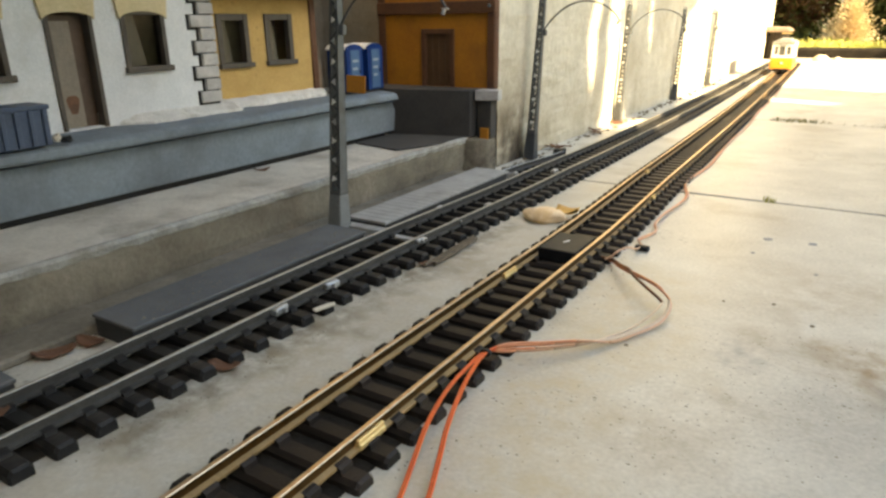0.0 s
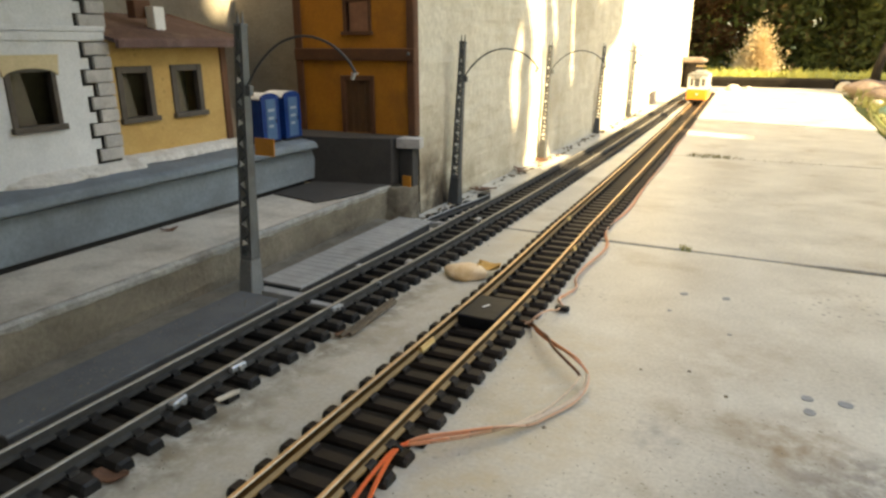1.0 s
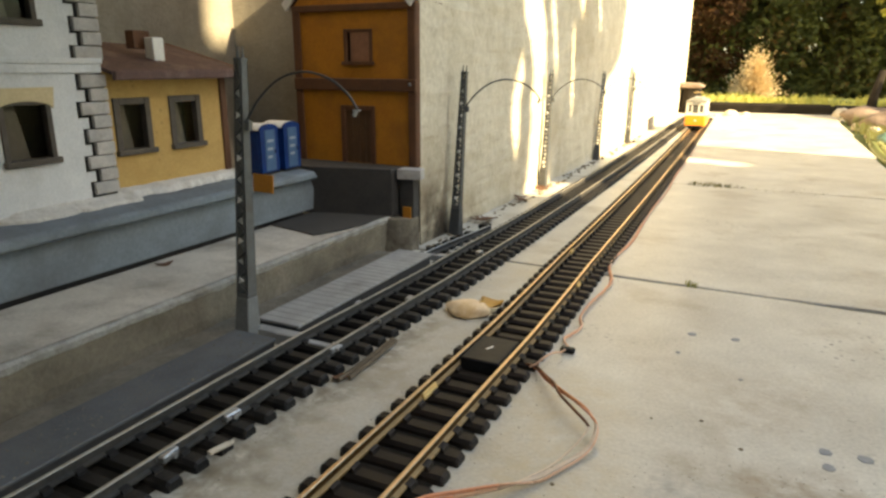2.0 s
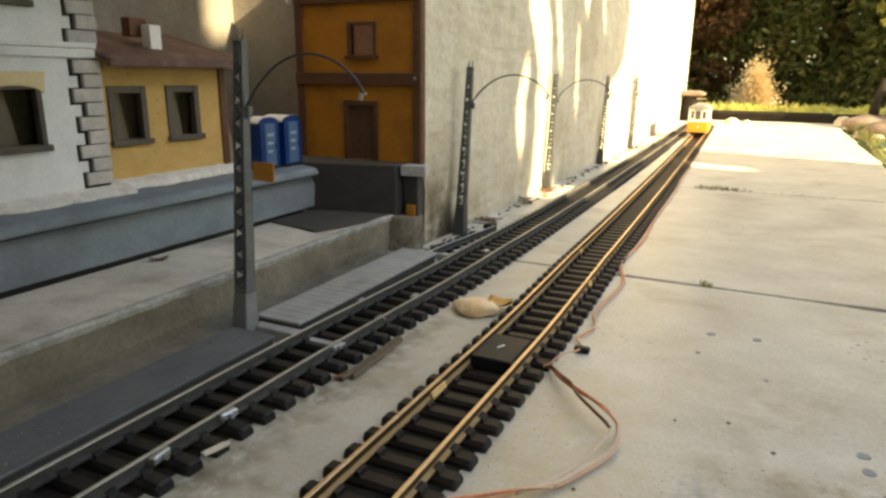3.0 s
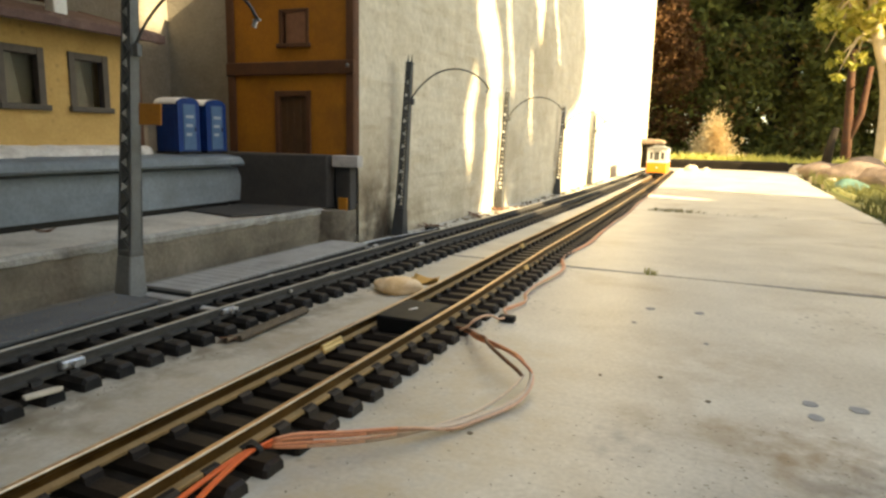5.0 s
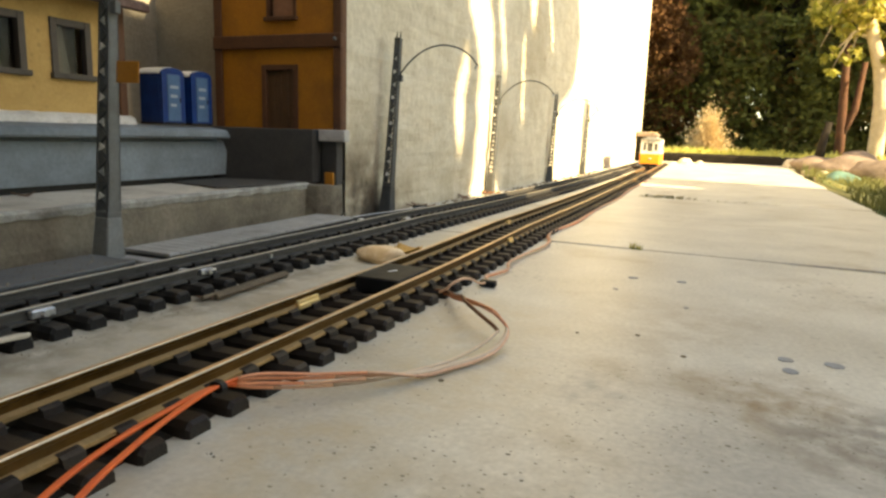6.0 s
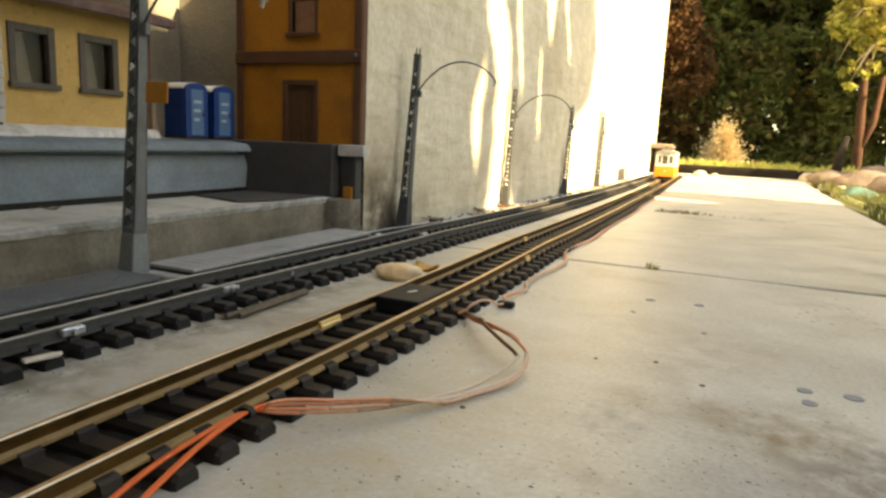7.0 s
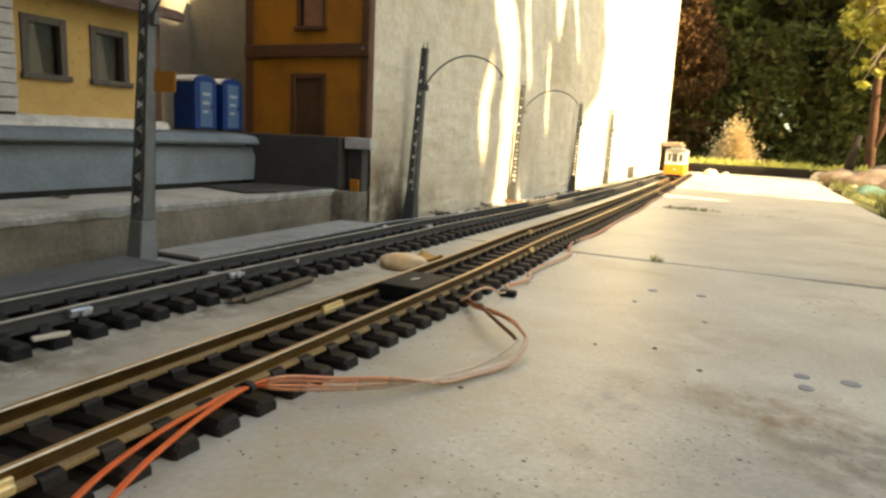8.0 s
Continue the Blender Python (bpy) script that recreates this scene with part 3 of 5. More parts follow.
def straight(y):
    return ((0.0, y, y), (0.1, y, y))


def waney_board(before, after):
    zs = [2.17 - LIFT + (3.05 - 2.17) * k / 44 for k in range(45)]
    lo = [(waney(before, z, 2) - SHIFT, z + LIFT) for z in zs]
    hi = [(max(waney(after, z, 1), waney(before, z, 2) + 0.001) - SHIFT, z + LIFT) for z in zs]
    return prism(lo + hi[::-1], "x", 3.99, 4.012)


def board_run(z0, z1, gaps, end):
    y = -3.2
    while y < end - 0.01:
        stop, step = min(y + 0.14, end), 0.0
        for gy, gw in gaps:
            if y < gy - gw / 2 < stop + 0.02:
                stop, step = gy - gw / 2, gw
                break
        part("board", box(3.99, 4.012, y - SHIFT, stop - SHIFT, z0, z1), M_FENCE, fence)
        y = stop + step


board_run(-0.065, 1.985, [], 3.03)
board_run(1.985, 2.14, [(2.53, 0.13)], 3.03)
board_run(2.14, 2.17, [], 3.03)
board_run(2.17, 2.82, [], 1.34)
# this gap is added to put a sunlit patch on the back wall
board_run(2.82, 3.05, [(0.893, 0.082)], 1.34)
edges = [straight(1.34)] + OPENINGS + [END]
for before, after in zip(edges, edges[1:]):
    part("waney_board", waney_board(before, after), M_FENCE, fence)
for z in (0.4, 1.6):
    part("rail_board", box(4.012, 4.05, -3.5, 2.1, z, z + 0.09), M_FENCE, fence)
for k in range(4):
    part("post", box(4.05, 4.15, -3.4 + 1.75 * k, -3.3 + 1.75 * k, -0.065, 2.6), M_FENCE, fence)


# ---- tracks ----
def rail_mesh(xoff, y0, y1, zb, lie, step=0.06):
    """A flat-bottomed rail: foot, web and rounded head."""
    prof = [(-0.0042, 0), (0.0042, 0), (0.0042, 0.0017), (0.0009, 0.0028), (0.0008, 0.0064), (0.0019, 0.0071), (0.0019, 0.0090), (0.0013, 0.0096), (-0.0013, 0.0096), (-0.0019, 0.0090), (-0.0019, 0.0071), (-0.0008, 0.0064), (-0.0009, 0.0028), (-0.0042, 0.0017)]
    bm = bmesh.new()
    n = int((y1 - y0) / step) + 1
    rings = [[bm.verts.new((xoff + lie(yy) + u, yy, zb + drop(yy) + v)) for u, v in prof] for yy in [y0 + (y1 - y0) * k / n for k in range(n + 1)]]
    for a, b in zip(rings, rings[1:]):
        for k in range(len(prof)):
            q = (k + 1) % len(prof)
            bm.faces.new((a[k], b[k], b[q], a[q]))
    bm.faces.new(rings[0])
    bm.faces.new(rings[-1][::-1])
    return bm


def sleeper_mesh(half, width, height, aside, chair):
    """One plastic sleeper with bevelled top and a pair of chairs at each rail."""
    bm = bmesh.new()
    rings = []
    for x, w, h in ((aside - half, 0.86, 0.78), (aside - half + 0.0022, 1.0, 0.97), (aside + half - 0.0022, 1.0, 0.97), (aside + half, 0.86, 0.78)):
        u = width / 2 * w
        rings.append([bm.verts.new(p) for p in ((x, -u, 0), (x, -u * 0.97, height * 0.62 * h), (x, -u * 0.66, height * h), (x, u * 0.66, height * h), (x, u * 0.97, height * 0.62 * h), (x, u, 0))])
    for a, b in zip(rings, rings[1:]):
        for k in range(5):
            bm.faces.new((a[k], a[k + 1], b[k + 1], b[k]))
    bm.faces.new(rings[0][::-1])
    bm.faces.new(rings[-1])
    for rx in (-0.0239, 0.0239):
        for s in (-1, 1):
            prism([(rx - s * 0.0002, height - 0.0005), (rx + s * 0.0074, height - 0.0005), (rx + s * 0.0066, height + 0.0030 * chair), (rx + s * 0.0044, height + 0.0042 * chair), (rx + s * 0.0012, height + 0.0046 * chair), (rx - s * 0.0002, height + 0.0012 * chair)], "y", -width * 0.33 * chair, width * 0.33 * chair, 0.0, bm)
    bmesh.ops.recalc_face_normals(bm, faces=bm.faces)
    me = bpy.data.meshes.new("sleeper")
    bm.to_mesh(me)
    bm.free()
    return me


PITCH = 0.0262
ZS = 0.0095


def track(xc, y0, y1, half, height, aside, chair, lie, rail_mat, head_mat, sleeper_mat, label, phase, foot_mat=None):
    tr = thing("railway_track", label, "railway track", (xc, y0, 0), group="model railway tracks")
    for off in (-0.0245, 0.0239):
        ob = part("rail", rail_mesh(xc + off, y0, y1, ZS + (0.0011 if foot_mat and off < 0 else 0.0003), lie), rail_mat, tr)
        ob.data.materials.append(head_mat)
        if foot_mat:
            ob.data.materials.append(foot_mat)
        for f in ob.data.polygons:
            h = f.center.z - drop(f.center.y) - ZS
            if 0.0005 < h < 0.0034 and foot_mat:
                f.material_index = 2
            if f.normal.z > 0.45 and f.center.z - drop(f.center.y) > ZS + 0.0080:
                f.material_index = 1
    me = sleeper_mesh(half, 0.0150, height, aside, chair)
    me.materials.append(sleeper_mat)
    y = phase
    while y < y1:
        ob = new("sleeper", me)
        ob.matrix_basis = pose(xc + lie(y) + 0.0006 * noise.noise(Vector((y * 50, xc, 0))), y, drop(y), 0, 0, 0.5 * noise.noise(Vector((y * 31, 1, xc))) + math.degrees(math.atan(-(lie(y + 0.02) - lie(y)) / 0.02)))
        hang(ob, tr)
        y += PITCH
    # thin near-black sheet that fills the gaps between the sleepers
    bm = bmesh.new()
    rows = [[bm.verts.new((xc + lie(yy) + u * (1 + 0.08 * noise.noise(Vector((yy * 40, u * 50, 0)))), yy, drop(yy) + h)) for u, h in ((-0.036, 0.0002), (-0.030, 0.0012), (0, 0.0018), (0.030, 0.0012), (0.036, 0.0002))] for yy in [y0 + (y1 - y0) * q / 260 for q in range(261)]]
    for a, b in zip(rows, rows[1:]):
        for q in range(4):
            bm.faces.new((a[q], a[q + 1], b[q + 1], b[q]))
    part("track_bed", bm, M_BED, tr, "dark sheet between the sleepers")
    return tr


front = track(0.0, -0.12, 4.62, 0.0455, 0.0078, -0.0013, 1.0, bend, M_RAIL_BRASS, M_HEAD_BRASS, M_SLEEPER, "model railway track with brass rails on dark brown sleepers", -0.1150, M_FOOT_BRASS)
left = track(-0.176, -0.12, 4.62, 0.0470, 0.0090, 0.0, 0.75, bend_left, M_RAIL_GREY, M_HEAD_GREY, M_SLEEPER_GREY, "weathered grey model railway track beside the platform", -0.105)
for x, y0, y1 in ((-0.0239, 0.468, 0.494), (0.0239, 0.188, 0.213), (0.0239, 0.83, 0.845), (-0.0239, 0.99, 1.005)):
    part("joint_plate", box(x + 0.0014 + bend(y0), x + 0.0040 + bend(y0), y0, y1, ZS + drop(y0) + 0.0022, ZS + drop(y0) + 0.0070, 0.0005), M_BRASS, front, "bright brass joint plate")
    x += bend(y0)
    part("rail_joiner", box(x - 0.0052, x + 0.0052, y0, y1, ZS + drop(y0) + 0.0002, ZS + drop(y0) + 0.0045, 0.0008), M_BRASS, front, "bright brass rail joiner")

# ---- station base: plinth, platform wall, plates ----
plinth = thing("station_plinth", "low dirty concrete plinth with whitewashed top", "plinth", (-0.38, 0.2, 0), kind="structure")
bm = bmesh.new()
n = 90
ys = [-1.15 + (0.936 + 1.15) * k / n for k in range(n + 1)]
prof = [(-0.322, -0.03), (-0.321, 0.0), (-0.318, 0.02), (-0.3165, 0.045), (-0.3175, 0.0525), (-0.46, 0.0525), (-0.46, -0.03)]
rings = []
for yy in ys:
    rings.append([bm.verts.new((x + (0.0016 * noise.noise(Vector((yy * 14, z * 30, 0))) + 0.0007 * noise.noise(Vector((yy * 60, z * 60, 2)))) * (k < 5), yy, z)) for k, (x, z) in enumerate(prof)])
for a, b in zip(rings, rings[1:]):
    for k in range(len(prof)):
        q = (k + 1) % len(prof)
        bm.faces.new((a[k], b[k], b[q], a[q]))
bm.faces.new(rings[0])
bm.faces.new(rings[-1][::-1])
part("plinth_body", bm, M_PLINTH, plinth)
bm = bmesh.new()
rows = []
for yy in [-1.15 + (0.93 + 1.15) * k / 160 for k in range(161)]:
    e = -0.3158 + 0.0022 * noise.noise(Vector((yy * 22, 0, 5))) + 0.0012 * noise.noise(Vector((yy * 90, 0, 6)))
    h = 0.0572 + 0.0007 * noise.noise(Vector((yy * 20, 3, 1)))
    rows.append([bm.verts.new(p) for p in ((e, yy, 0.0525), (e + 0.0005, yy, h - 0.0012), (e - 0.002, yy, h), (-0.35, yy, h - 0.0004), (-0.40, yy, h + 0.0005), (-0.4485, yy, 0.058))])
for a, b in zip(rows, rows[1:]):
    for k in range(5):
        bm.faces.new((a[k], b[k], b[k + 1], a[k + 1]))
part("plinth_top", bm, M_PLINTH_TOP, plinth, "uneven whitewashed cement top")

bm, groove = bmesh.new(), bmesh.new()
rows, cuts = [], []
for yy in [-1.15 + (0.905 + 1.15) * k / 240 for k in range(241)]:
    e = -0.3150 + 0.0010 * noise.noise(Vector((yy * 22, 0, 5))) + 0.0008 * noise.noise(Vector((yy * 90, 0, 6)))
    w = 0.0062 + 0.0016 * noise.noise(Vector((yy * 35, 1, 8)))
    h = 0.0590 + 0.0008 * noise.noise(Vector((yy * 45, 3, 1)))
    low = 0.0500 + 0.0025 * noise.noise(Vector((yy * 50, 7, 1)))
    rows.append([bm.verts.new(p) for p in ((e - 0.0005, yy, low), (e + 0.0008, yy, h - 0.003), (e - 0.0012, yy, h), (e - w + 0.001, yy, h), (e - w, yy, 0.0560))])
    cuts.append([groove.verts.new(p) for p in ((e - w + 0.0004, yy, 0.0577), (e - w - 0.0016 - 0.0006 * noise.noise(Vector((yy * 60, 2, 2))), yy, 0.0583))])
for a, b in zip(rows, rows[1:]):
    for k in range(4):
        bm.faces.new((a[k], b[k], b[k + 1], a[k + 1]))
for a, b in zip(cuts, cuts[1:]):
    groove.faces.new((a[0], b[0], b[1], a[1]))
part("edge_bead", bm, M_BEAD, plinth, "pale flaking whitewash along the edge")
part("groove", groove, M_LITTER, plinth, "dark crack behind the edge")

platform = thing("station_platform", "blue-grey rendered platform wall with a projecting lip", "platform", (-0.5, 0.2, 0.057), kind="structure")
bm = bmesh.new()
ys = [-1.15 + (0.875 + 1.15) * k / 70 for k in range(71)]
prof = [(-0.4455, 0.0655), (-0.4435, 0.092), (-0.4435, 0.1148), (-0.4555, 0.1152), (-0.4555, 0.1195), (-0.4285, 0.1197), (-0.4262, 0.1225), (-0.4268, 0.1290), (-0.4300, 0.1318), (-0.455, 0.1350), (-0.56, 0.1375), (-0.56, 0.0655)]
rings = [[bm.verts.new((x + 0.0012 * noise.noise(Vector((yy * 12, z * 20, 0))), yy + (0.036 if yy > 0.87 else 0) * (0.68 - (z - 0.06) / 0.07), z + 0.0008 * noise.noise(Vector((yy * 15, x * 20, 4))) * (z > 0.11))) for x, z in prof] for yy in ys]
for a, b in zip(rings, rings[1:]):
    for k in range(len(prof)):
        q = (k + 1) % len(prof)
        bm.faces.new((a[k], b[k], b[q], a[q]))
bm.faces.new(rings[0])
bm.faces.new(rings[-1][::-1])
part("platform_wall", bm, M_PLATFORM, platform)
# solid black strip paints the shade in the joint below the wall
part("joint_shadow", box(-0.56, -0.4530, -1.15, 0.86, 0.056, 0.0658), M_BLACK, platform, "black strip standing in for the shaded joint under the wall")
bm = bmesh.new()
rows = []
for k in range(141):
    yy = 0.385 + (0.752 - 0.385) * k / 140
    out = -0.4605 + 0.008 * noise.noise(Vector((yy * 30, 0, 9))) + 0.004 * noise.noise(Vector((yy * 110, 2, 9)))
    if yy > 0.56:
        out -= 0.016
    out = -0.482 + (out + 0.482) * min(1, (yy - 0.385) / 0.04, (0.752 - yy) / 0.01)
    dz = 0.0015 * noise.noise(Vector((yy * 60, 1, 3)))
    rows.append([bm.verts.new(p) for p in ((out, yy, 0.1335), (out - 0.002, yy, 0.1385 + dz), (0.5 * (out - 0.49), yy, 0.1435 + dz), (-0.484 if yy < 0.54 else -0.498, yy, 0.149 + 0.4 * dz), (-0.51, yy, 0.149), (-0.51, yy, 0.1335))])
for a, b in zip(rows, rows[1:]):
    for k in range(5):
        bm.faces.new((a[k], b[k], b[k + 1], a[k + 1]))
part("mortar_fillet", bm, M_MORTAR, platform, "rough white mortar along the foot of the houses")


def plate(name, y0, y1, x0, x1, ribs, label):
    p = thing(name, label, "platform plate", (x0, y0, 0), group="platform plates")
    part("plate_body", box(x0 + 0.0015, x1 - 0.0015, y0 + 0.001, y1 - 0.001, 0.0, 0.0168, 0.0006), M_PLATE_SIDE, p)
    if ribs:
        yy = y0
        while yy < y1 - 0.004:
            part("strip", box(x0, x1, yy, yy + 0.0132, 0.0168, 0.0200, 0.0005), M_PLATE_PALE, p)
            yy += 0.0136
    else:
        bm = bmesh.new()
        prism([(x0, y0), (x1, y0), (x1, y1), (x0, y1)], "z", 0.0168, 0.0203, 0.0007, bm)
        part("plate_top", bm, M_PLATE, p)
    return p


plate("platform_plate", 0.207, 0.5, -0.269, -0.2130, False, "smooth dark grey platform plate beside the track")
plate("platform_plate", 0.538, 0.86, -0.272, -0.2130, True, "grey ribbed platform plate beside the track")
plate("platform_plate", -0.30, 0.12, -0.269, -0.2130, False, "smooth dark grey platform plate beside the track")
solo("foot_slab", box(-0.264, -0.208, 0.5225, 0.5370, 0.0, 0.0145, 0.001), M_PLATE_PALE, "pale grey strip between mast foot and track", "slab")
solo("tie_strip", box(-0.196, -0.157, 0.5255, 0.5350, 0.0018, 0.0098, 0.0008), M_PLATE_PALE, "pale flat strip across the grey track", "strip")

part("plinth_end", prism([(-0.3195, 0.900), (-0.3000, 0.908), (-0.2830, 0.923), (-0.2790, 0.9455), (-0.3195, 0.9455)], "z", -0.03, 0.0562, 0.002), M_PLINTH, plinth, "rounded concrete end of the plinth")
part("footing", box(-0.3215, -0.2705, -1.0, 0.878, 0.0005, 0.0085, 0.002), M_PLINTH, plinth, "dark concrete footing along the plinth")
# tower base block with pale cap
block = thing("charcoal_block", "charcoal stone block with a pale cap under the tower", "block", (-0.4, 0.93, 0.057))
part("block_body", prism([(-0.4460, 0.878), (-0.312, 0.912), (-0.308, 0.938), (-0.308, 1.043), (-0.56, 1.043), (-0.56, 0.878)], "z", 0.0578, 0.1365, 0.0012), M_CHARCOAL, block)
part("cap", prism([(-0.306, 0.9175), (-0.2660, 0.926), (-0.2690, 0.9455), (-0.306, 0.9455)], "z", 0.1195, 0.1365, 0.0012), M_QUOIN, block, "pale grey cap stone")
part("pillar", box(-0.3060, -0.2800, 0.9265, 0.9450, 0.0560, 0.1195, 0.001), M_CHARCOAL, block)
part("orange_plate", box(-0.2985, -0.2835, 0.9225, 0.9263, 0.055, 0.074, 0.0006), M_SIGN, block, "small faded orange plate")
bm = bmesh.new()
pts = [(-0.4465, 0.772), (-0.392, 0.762), (-0.352, 0.752), (-0.330, 0.80), (-0.322, 0.85), (-0.318, 0.905), (-0.40, 0.888), (-0.4465, 0.875)]
prism(pts, "z", 0.0577, 0.0604, 0.0006, bm)
solo("roofing_felt", bm, M_CHARCOAL, "thin dark sheet lying on the plinth", "felt sheet")


# ---- model houses ----
def window(parent, axis_y0, axis_y1, z0, z1, x, sill=True, arch=False, label="", frame=0.006):
    """A window in a facade that looks along +x, its opening from y0 to y1 and z0 to z1."""
    y0, y1 = axis_y0, axis_y1
    bm = bmesh.new()
    f = frame
    box(x - 0.008, x + 0.0025, y0, y0 + f, z0, z1, 0.0006, bm)
    box(x - 0.008, x + 0.0025, y1 - f, y1, z0, z1, 0.0006, bm)
    box(x - 0.008, x + 0.0020, y0 + f, y1 - f, z1 - f, z1, 0.0006, bm)
    w = part("window", bm, M_FRAME, parent, label)
    if sill:
        part("window_sill", box(x - 0.008, x + 0.0065, y0 - 0.002, y1 + 0.003, z0 - 0.0005, z0 + 0.0062, 0.0008), M_FRAME, w)
    pane = part("pane", box(x - 0.0066, x - 0.0060, y0 + f - 0.0005, y1 - f + 0.0005, z0 + 0.005, z1 - f + 0.0005), M_GLASS, w)
    pane.visible_shadow = False
    part("curtain", prism([(y0 + 0.001, z0), (y0 + 0.60 * (y1 - y0), z0), (y0 + 0.40 * (y1 - y0), z1 - 0.001), (y0 + 0.001, z1 - 0.001)], "x", x - 0.0100, x - 0.0092), M_CURTAIN, w)
    if arch:
        m, a = (y0 + y1) / 2, (y1 - y0) / 2 + 0.002
        low = [(m + a * c, z1 - 0.012 + 0.010 * math.sqrt(max(0, 1 - (c * 0.98) ** 2))) for c in [-1 + 2 * k / 14 for k in range(15)]]
        part("lintel", prism(low + [(m + a + 0.003, z1 + 0.012), (m - a - 0.003, z1 + 0.012)], "x", x - 0.004, x + 0.0038, 0.0), M_LINTEL, w, "sand-coloured curved lintel")
    return w


white = thing("white_house", "white plastered model house with grey corner stones and arched windows", "model house", (-0.55, 0.2, 0.137))
XW = -0.480
win_y = [(0.052, 0.108), (0.229, 0.286), (0.412, 0.469)]
holes = [(a, b, 0.193, 0.262) for a, b in win_y] + [(0.327, 0.379, 0.138, 0.262), (0.145, 0.197, 0.138, 0.262)] + [(a, b, 0.337, 0.405) for a, b in win_y + [(0.325, 0.381)]]
part("facade", holed("x", XW, -0.012, -0.10, 0.535, 0.136, 0.460, holes), M_WHITE_HOUSE, white)
part("side_wall", box(-0.64, XW - 0.012, 0.523, 0.535, 0.136, 0.460), M_WHITE_HOUSE, white)
part("side_wall", box(-0.64, XW - 0.012, -0.10, -0.088, 0.136, 0.460), M_WHITE_HOUSE, white)
part("room_lining", box(-0.552, -0.548, -0.085, 0.52, 0.137, 0.455), M_INSIDE, white)
part("floor_lining", box(-0.548, XW - 0.0125, -0.085, 0.52, 0.295, 0.299), M_INSIDE, white)
part("roof", prism([(-0.455, 0.455), (-0.56, 0.54), (-0.665, 0.455), (-0.665, 0.461), (-0.56, 0.548), (-0.455, 0.461)], "y", -0.12, 0.55), M_ROOF, white)
for a, b in win_y:
    window(white, a, b, 0.193, 0.262, XW, arch=True)
for a, b in win_y + [(0.325, 0.381)]:
    window(white, a, b, 0.337, 0.405, XW)
for a, b in ((0.327, 0.379), (0.145, 0.197)):
    bm = box(XW - 0.011, XW + 0.0025, a, a + 0.005, 0.137, 0.262, 0.0006)
    box(XW - 0.011, XW + 0.0025, b - 0.005, b, 0.137, 0.262, 0.0006, bm)
    d = part("door", bm, M_FRAME, white)
    part("door_recess", box(XW - 0.0135, XW - 0.0115, a + 0.005, b - 0.005, 0.137, 0.256, 0.0003), M_INSIDE, d, "dark brown doorway")
    part("door_leaf", box(XW - 0.0113, XW - 0.0095, a + 0.005, a + 0.62 * (b - a), 0.137, 0.250, 0.0005), M_CURTAIN, d, "worn beige door leaf, half open, with a rust-brown stain")
    for z in (0.185, 0.222):
        part("door_panel", box(XW - 0.0095, XW - 0.0089, a + 0.011, a + 0.56 * (b - a), z, z + 0.024, 0.0003), M_CURTAIN, d)
    ring = [(a + 0.021 + 0.0065 * math.cos(q) * (1 + 0.25 * math.sin(3 * q)), 0.163 + 0.0125 * math.sin(q) * (1 + 0.2 * math.cos(2 * q))) for q in [2 * math.pi * k / 14 for k in range(14)]]
    part("stain", prism(ring, "x", XW - 0.0095, XW - 0.0092), M_BROWN_LEAF, d, "rust-brown stain")
    m = (a + b) / 2
    low = [(m + 0.028 * c, 0.250 + 0.009 * math.sqrt(max(0, 1 - (c * 0.98) ** 2))) for c in [-1 + 2 * k / 14 for k in range(15)]]
    part("lintel", prism(low + [(m + 0.031, 0.275), (m - 0.031, 0.275)], "x", XW - 0.004, XW + 0.0038), M_LINTEL, d, "sand-coloured curved lintel")
bm = box(XW, XW + 0.0055, -0.102, 0.537, 0.2985, 0.3045, 0.001)
box(XW, XW + 0.0035, -0.102, 0.536, 0.2885, 0.2985, 0.0008, bm)
part("string_course", bm, M_WHITE_HOUSE, white)
k = 0
z = 0.149
while z < 0.45:
    if not 0.285 < z + 0.008 < 0.305:
        w = (0.030, 0.021, 0.033, 0.022)[k % 4] + 0.002 * noise.noise(Vector((z * 90, 0, 0)))
        h = 0.0152
        # black backing, wider left and below: joint plus painted shadow of the quoin
        part("quoin_joint", box(XW - 0.003, XW + 0.0014, 0.5347 - w, 0.5375, z - 0.0028, z + h + 0.0002), M_BLACK, white)
        part("quoin", box(XW - 0.006, XW + 0.0042 + 0.0012 * (k % 2), 0.5375 - w, 0.5400, z, z + h - 0.0008, 0.0011), M_QUOIN, white)
    k += 1
    z += 0.0154

yellow = thing("yellow_house", "low ochre plastered model annex with plum-brown roof", "model house", (-0.55, 0.63, 0.137))
XY = -0.495
win_y = [(0.5575, 0.6120), (0.6425, 0.6970)]
part("facade", holed("x", XY, -0.010, 0.541, 0.735, 0.136, 0.291, [(a, b, 0.189, 0.257) for a, b in win_y]), M_YELLOW_HOUSE, yellow)
part("side_wall", box(-0.61, XY - 0.010, 0.725, 0.735, 0.136, 0.291), M_YELLOW_HOUSE, yellow)
part("room_lining", box(-0.560, -0.556, 0.541, 0.724, 0.137, 0.290), M_INSIDE, yellow)
for a, b in win_y:
    window(yellow, a, b, 0.188, 0.258, XY, frame=0.0085)
part("corner_post", box(XY - 0.012, XY + 0.003, 0.7355, 0.747, 0.147, 0.290, 0.001), M_TIMBER, yellow)
bm = bmesh.new()
rows = []
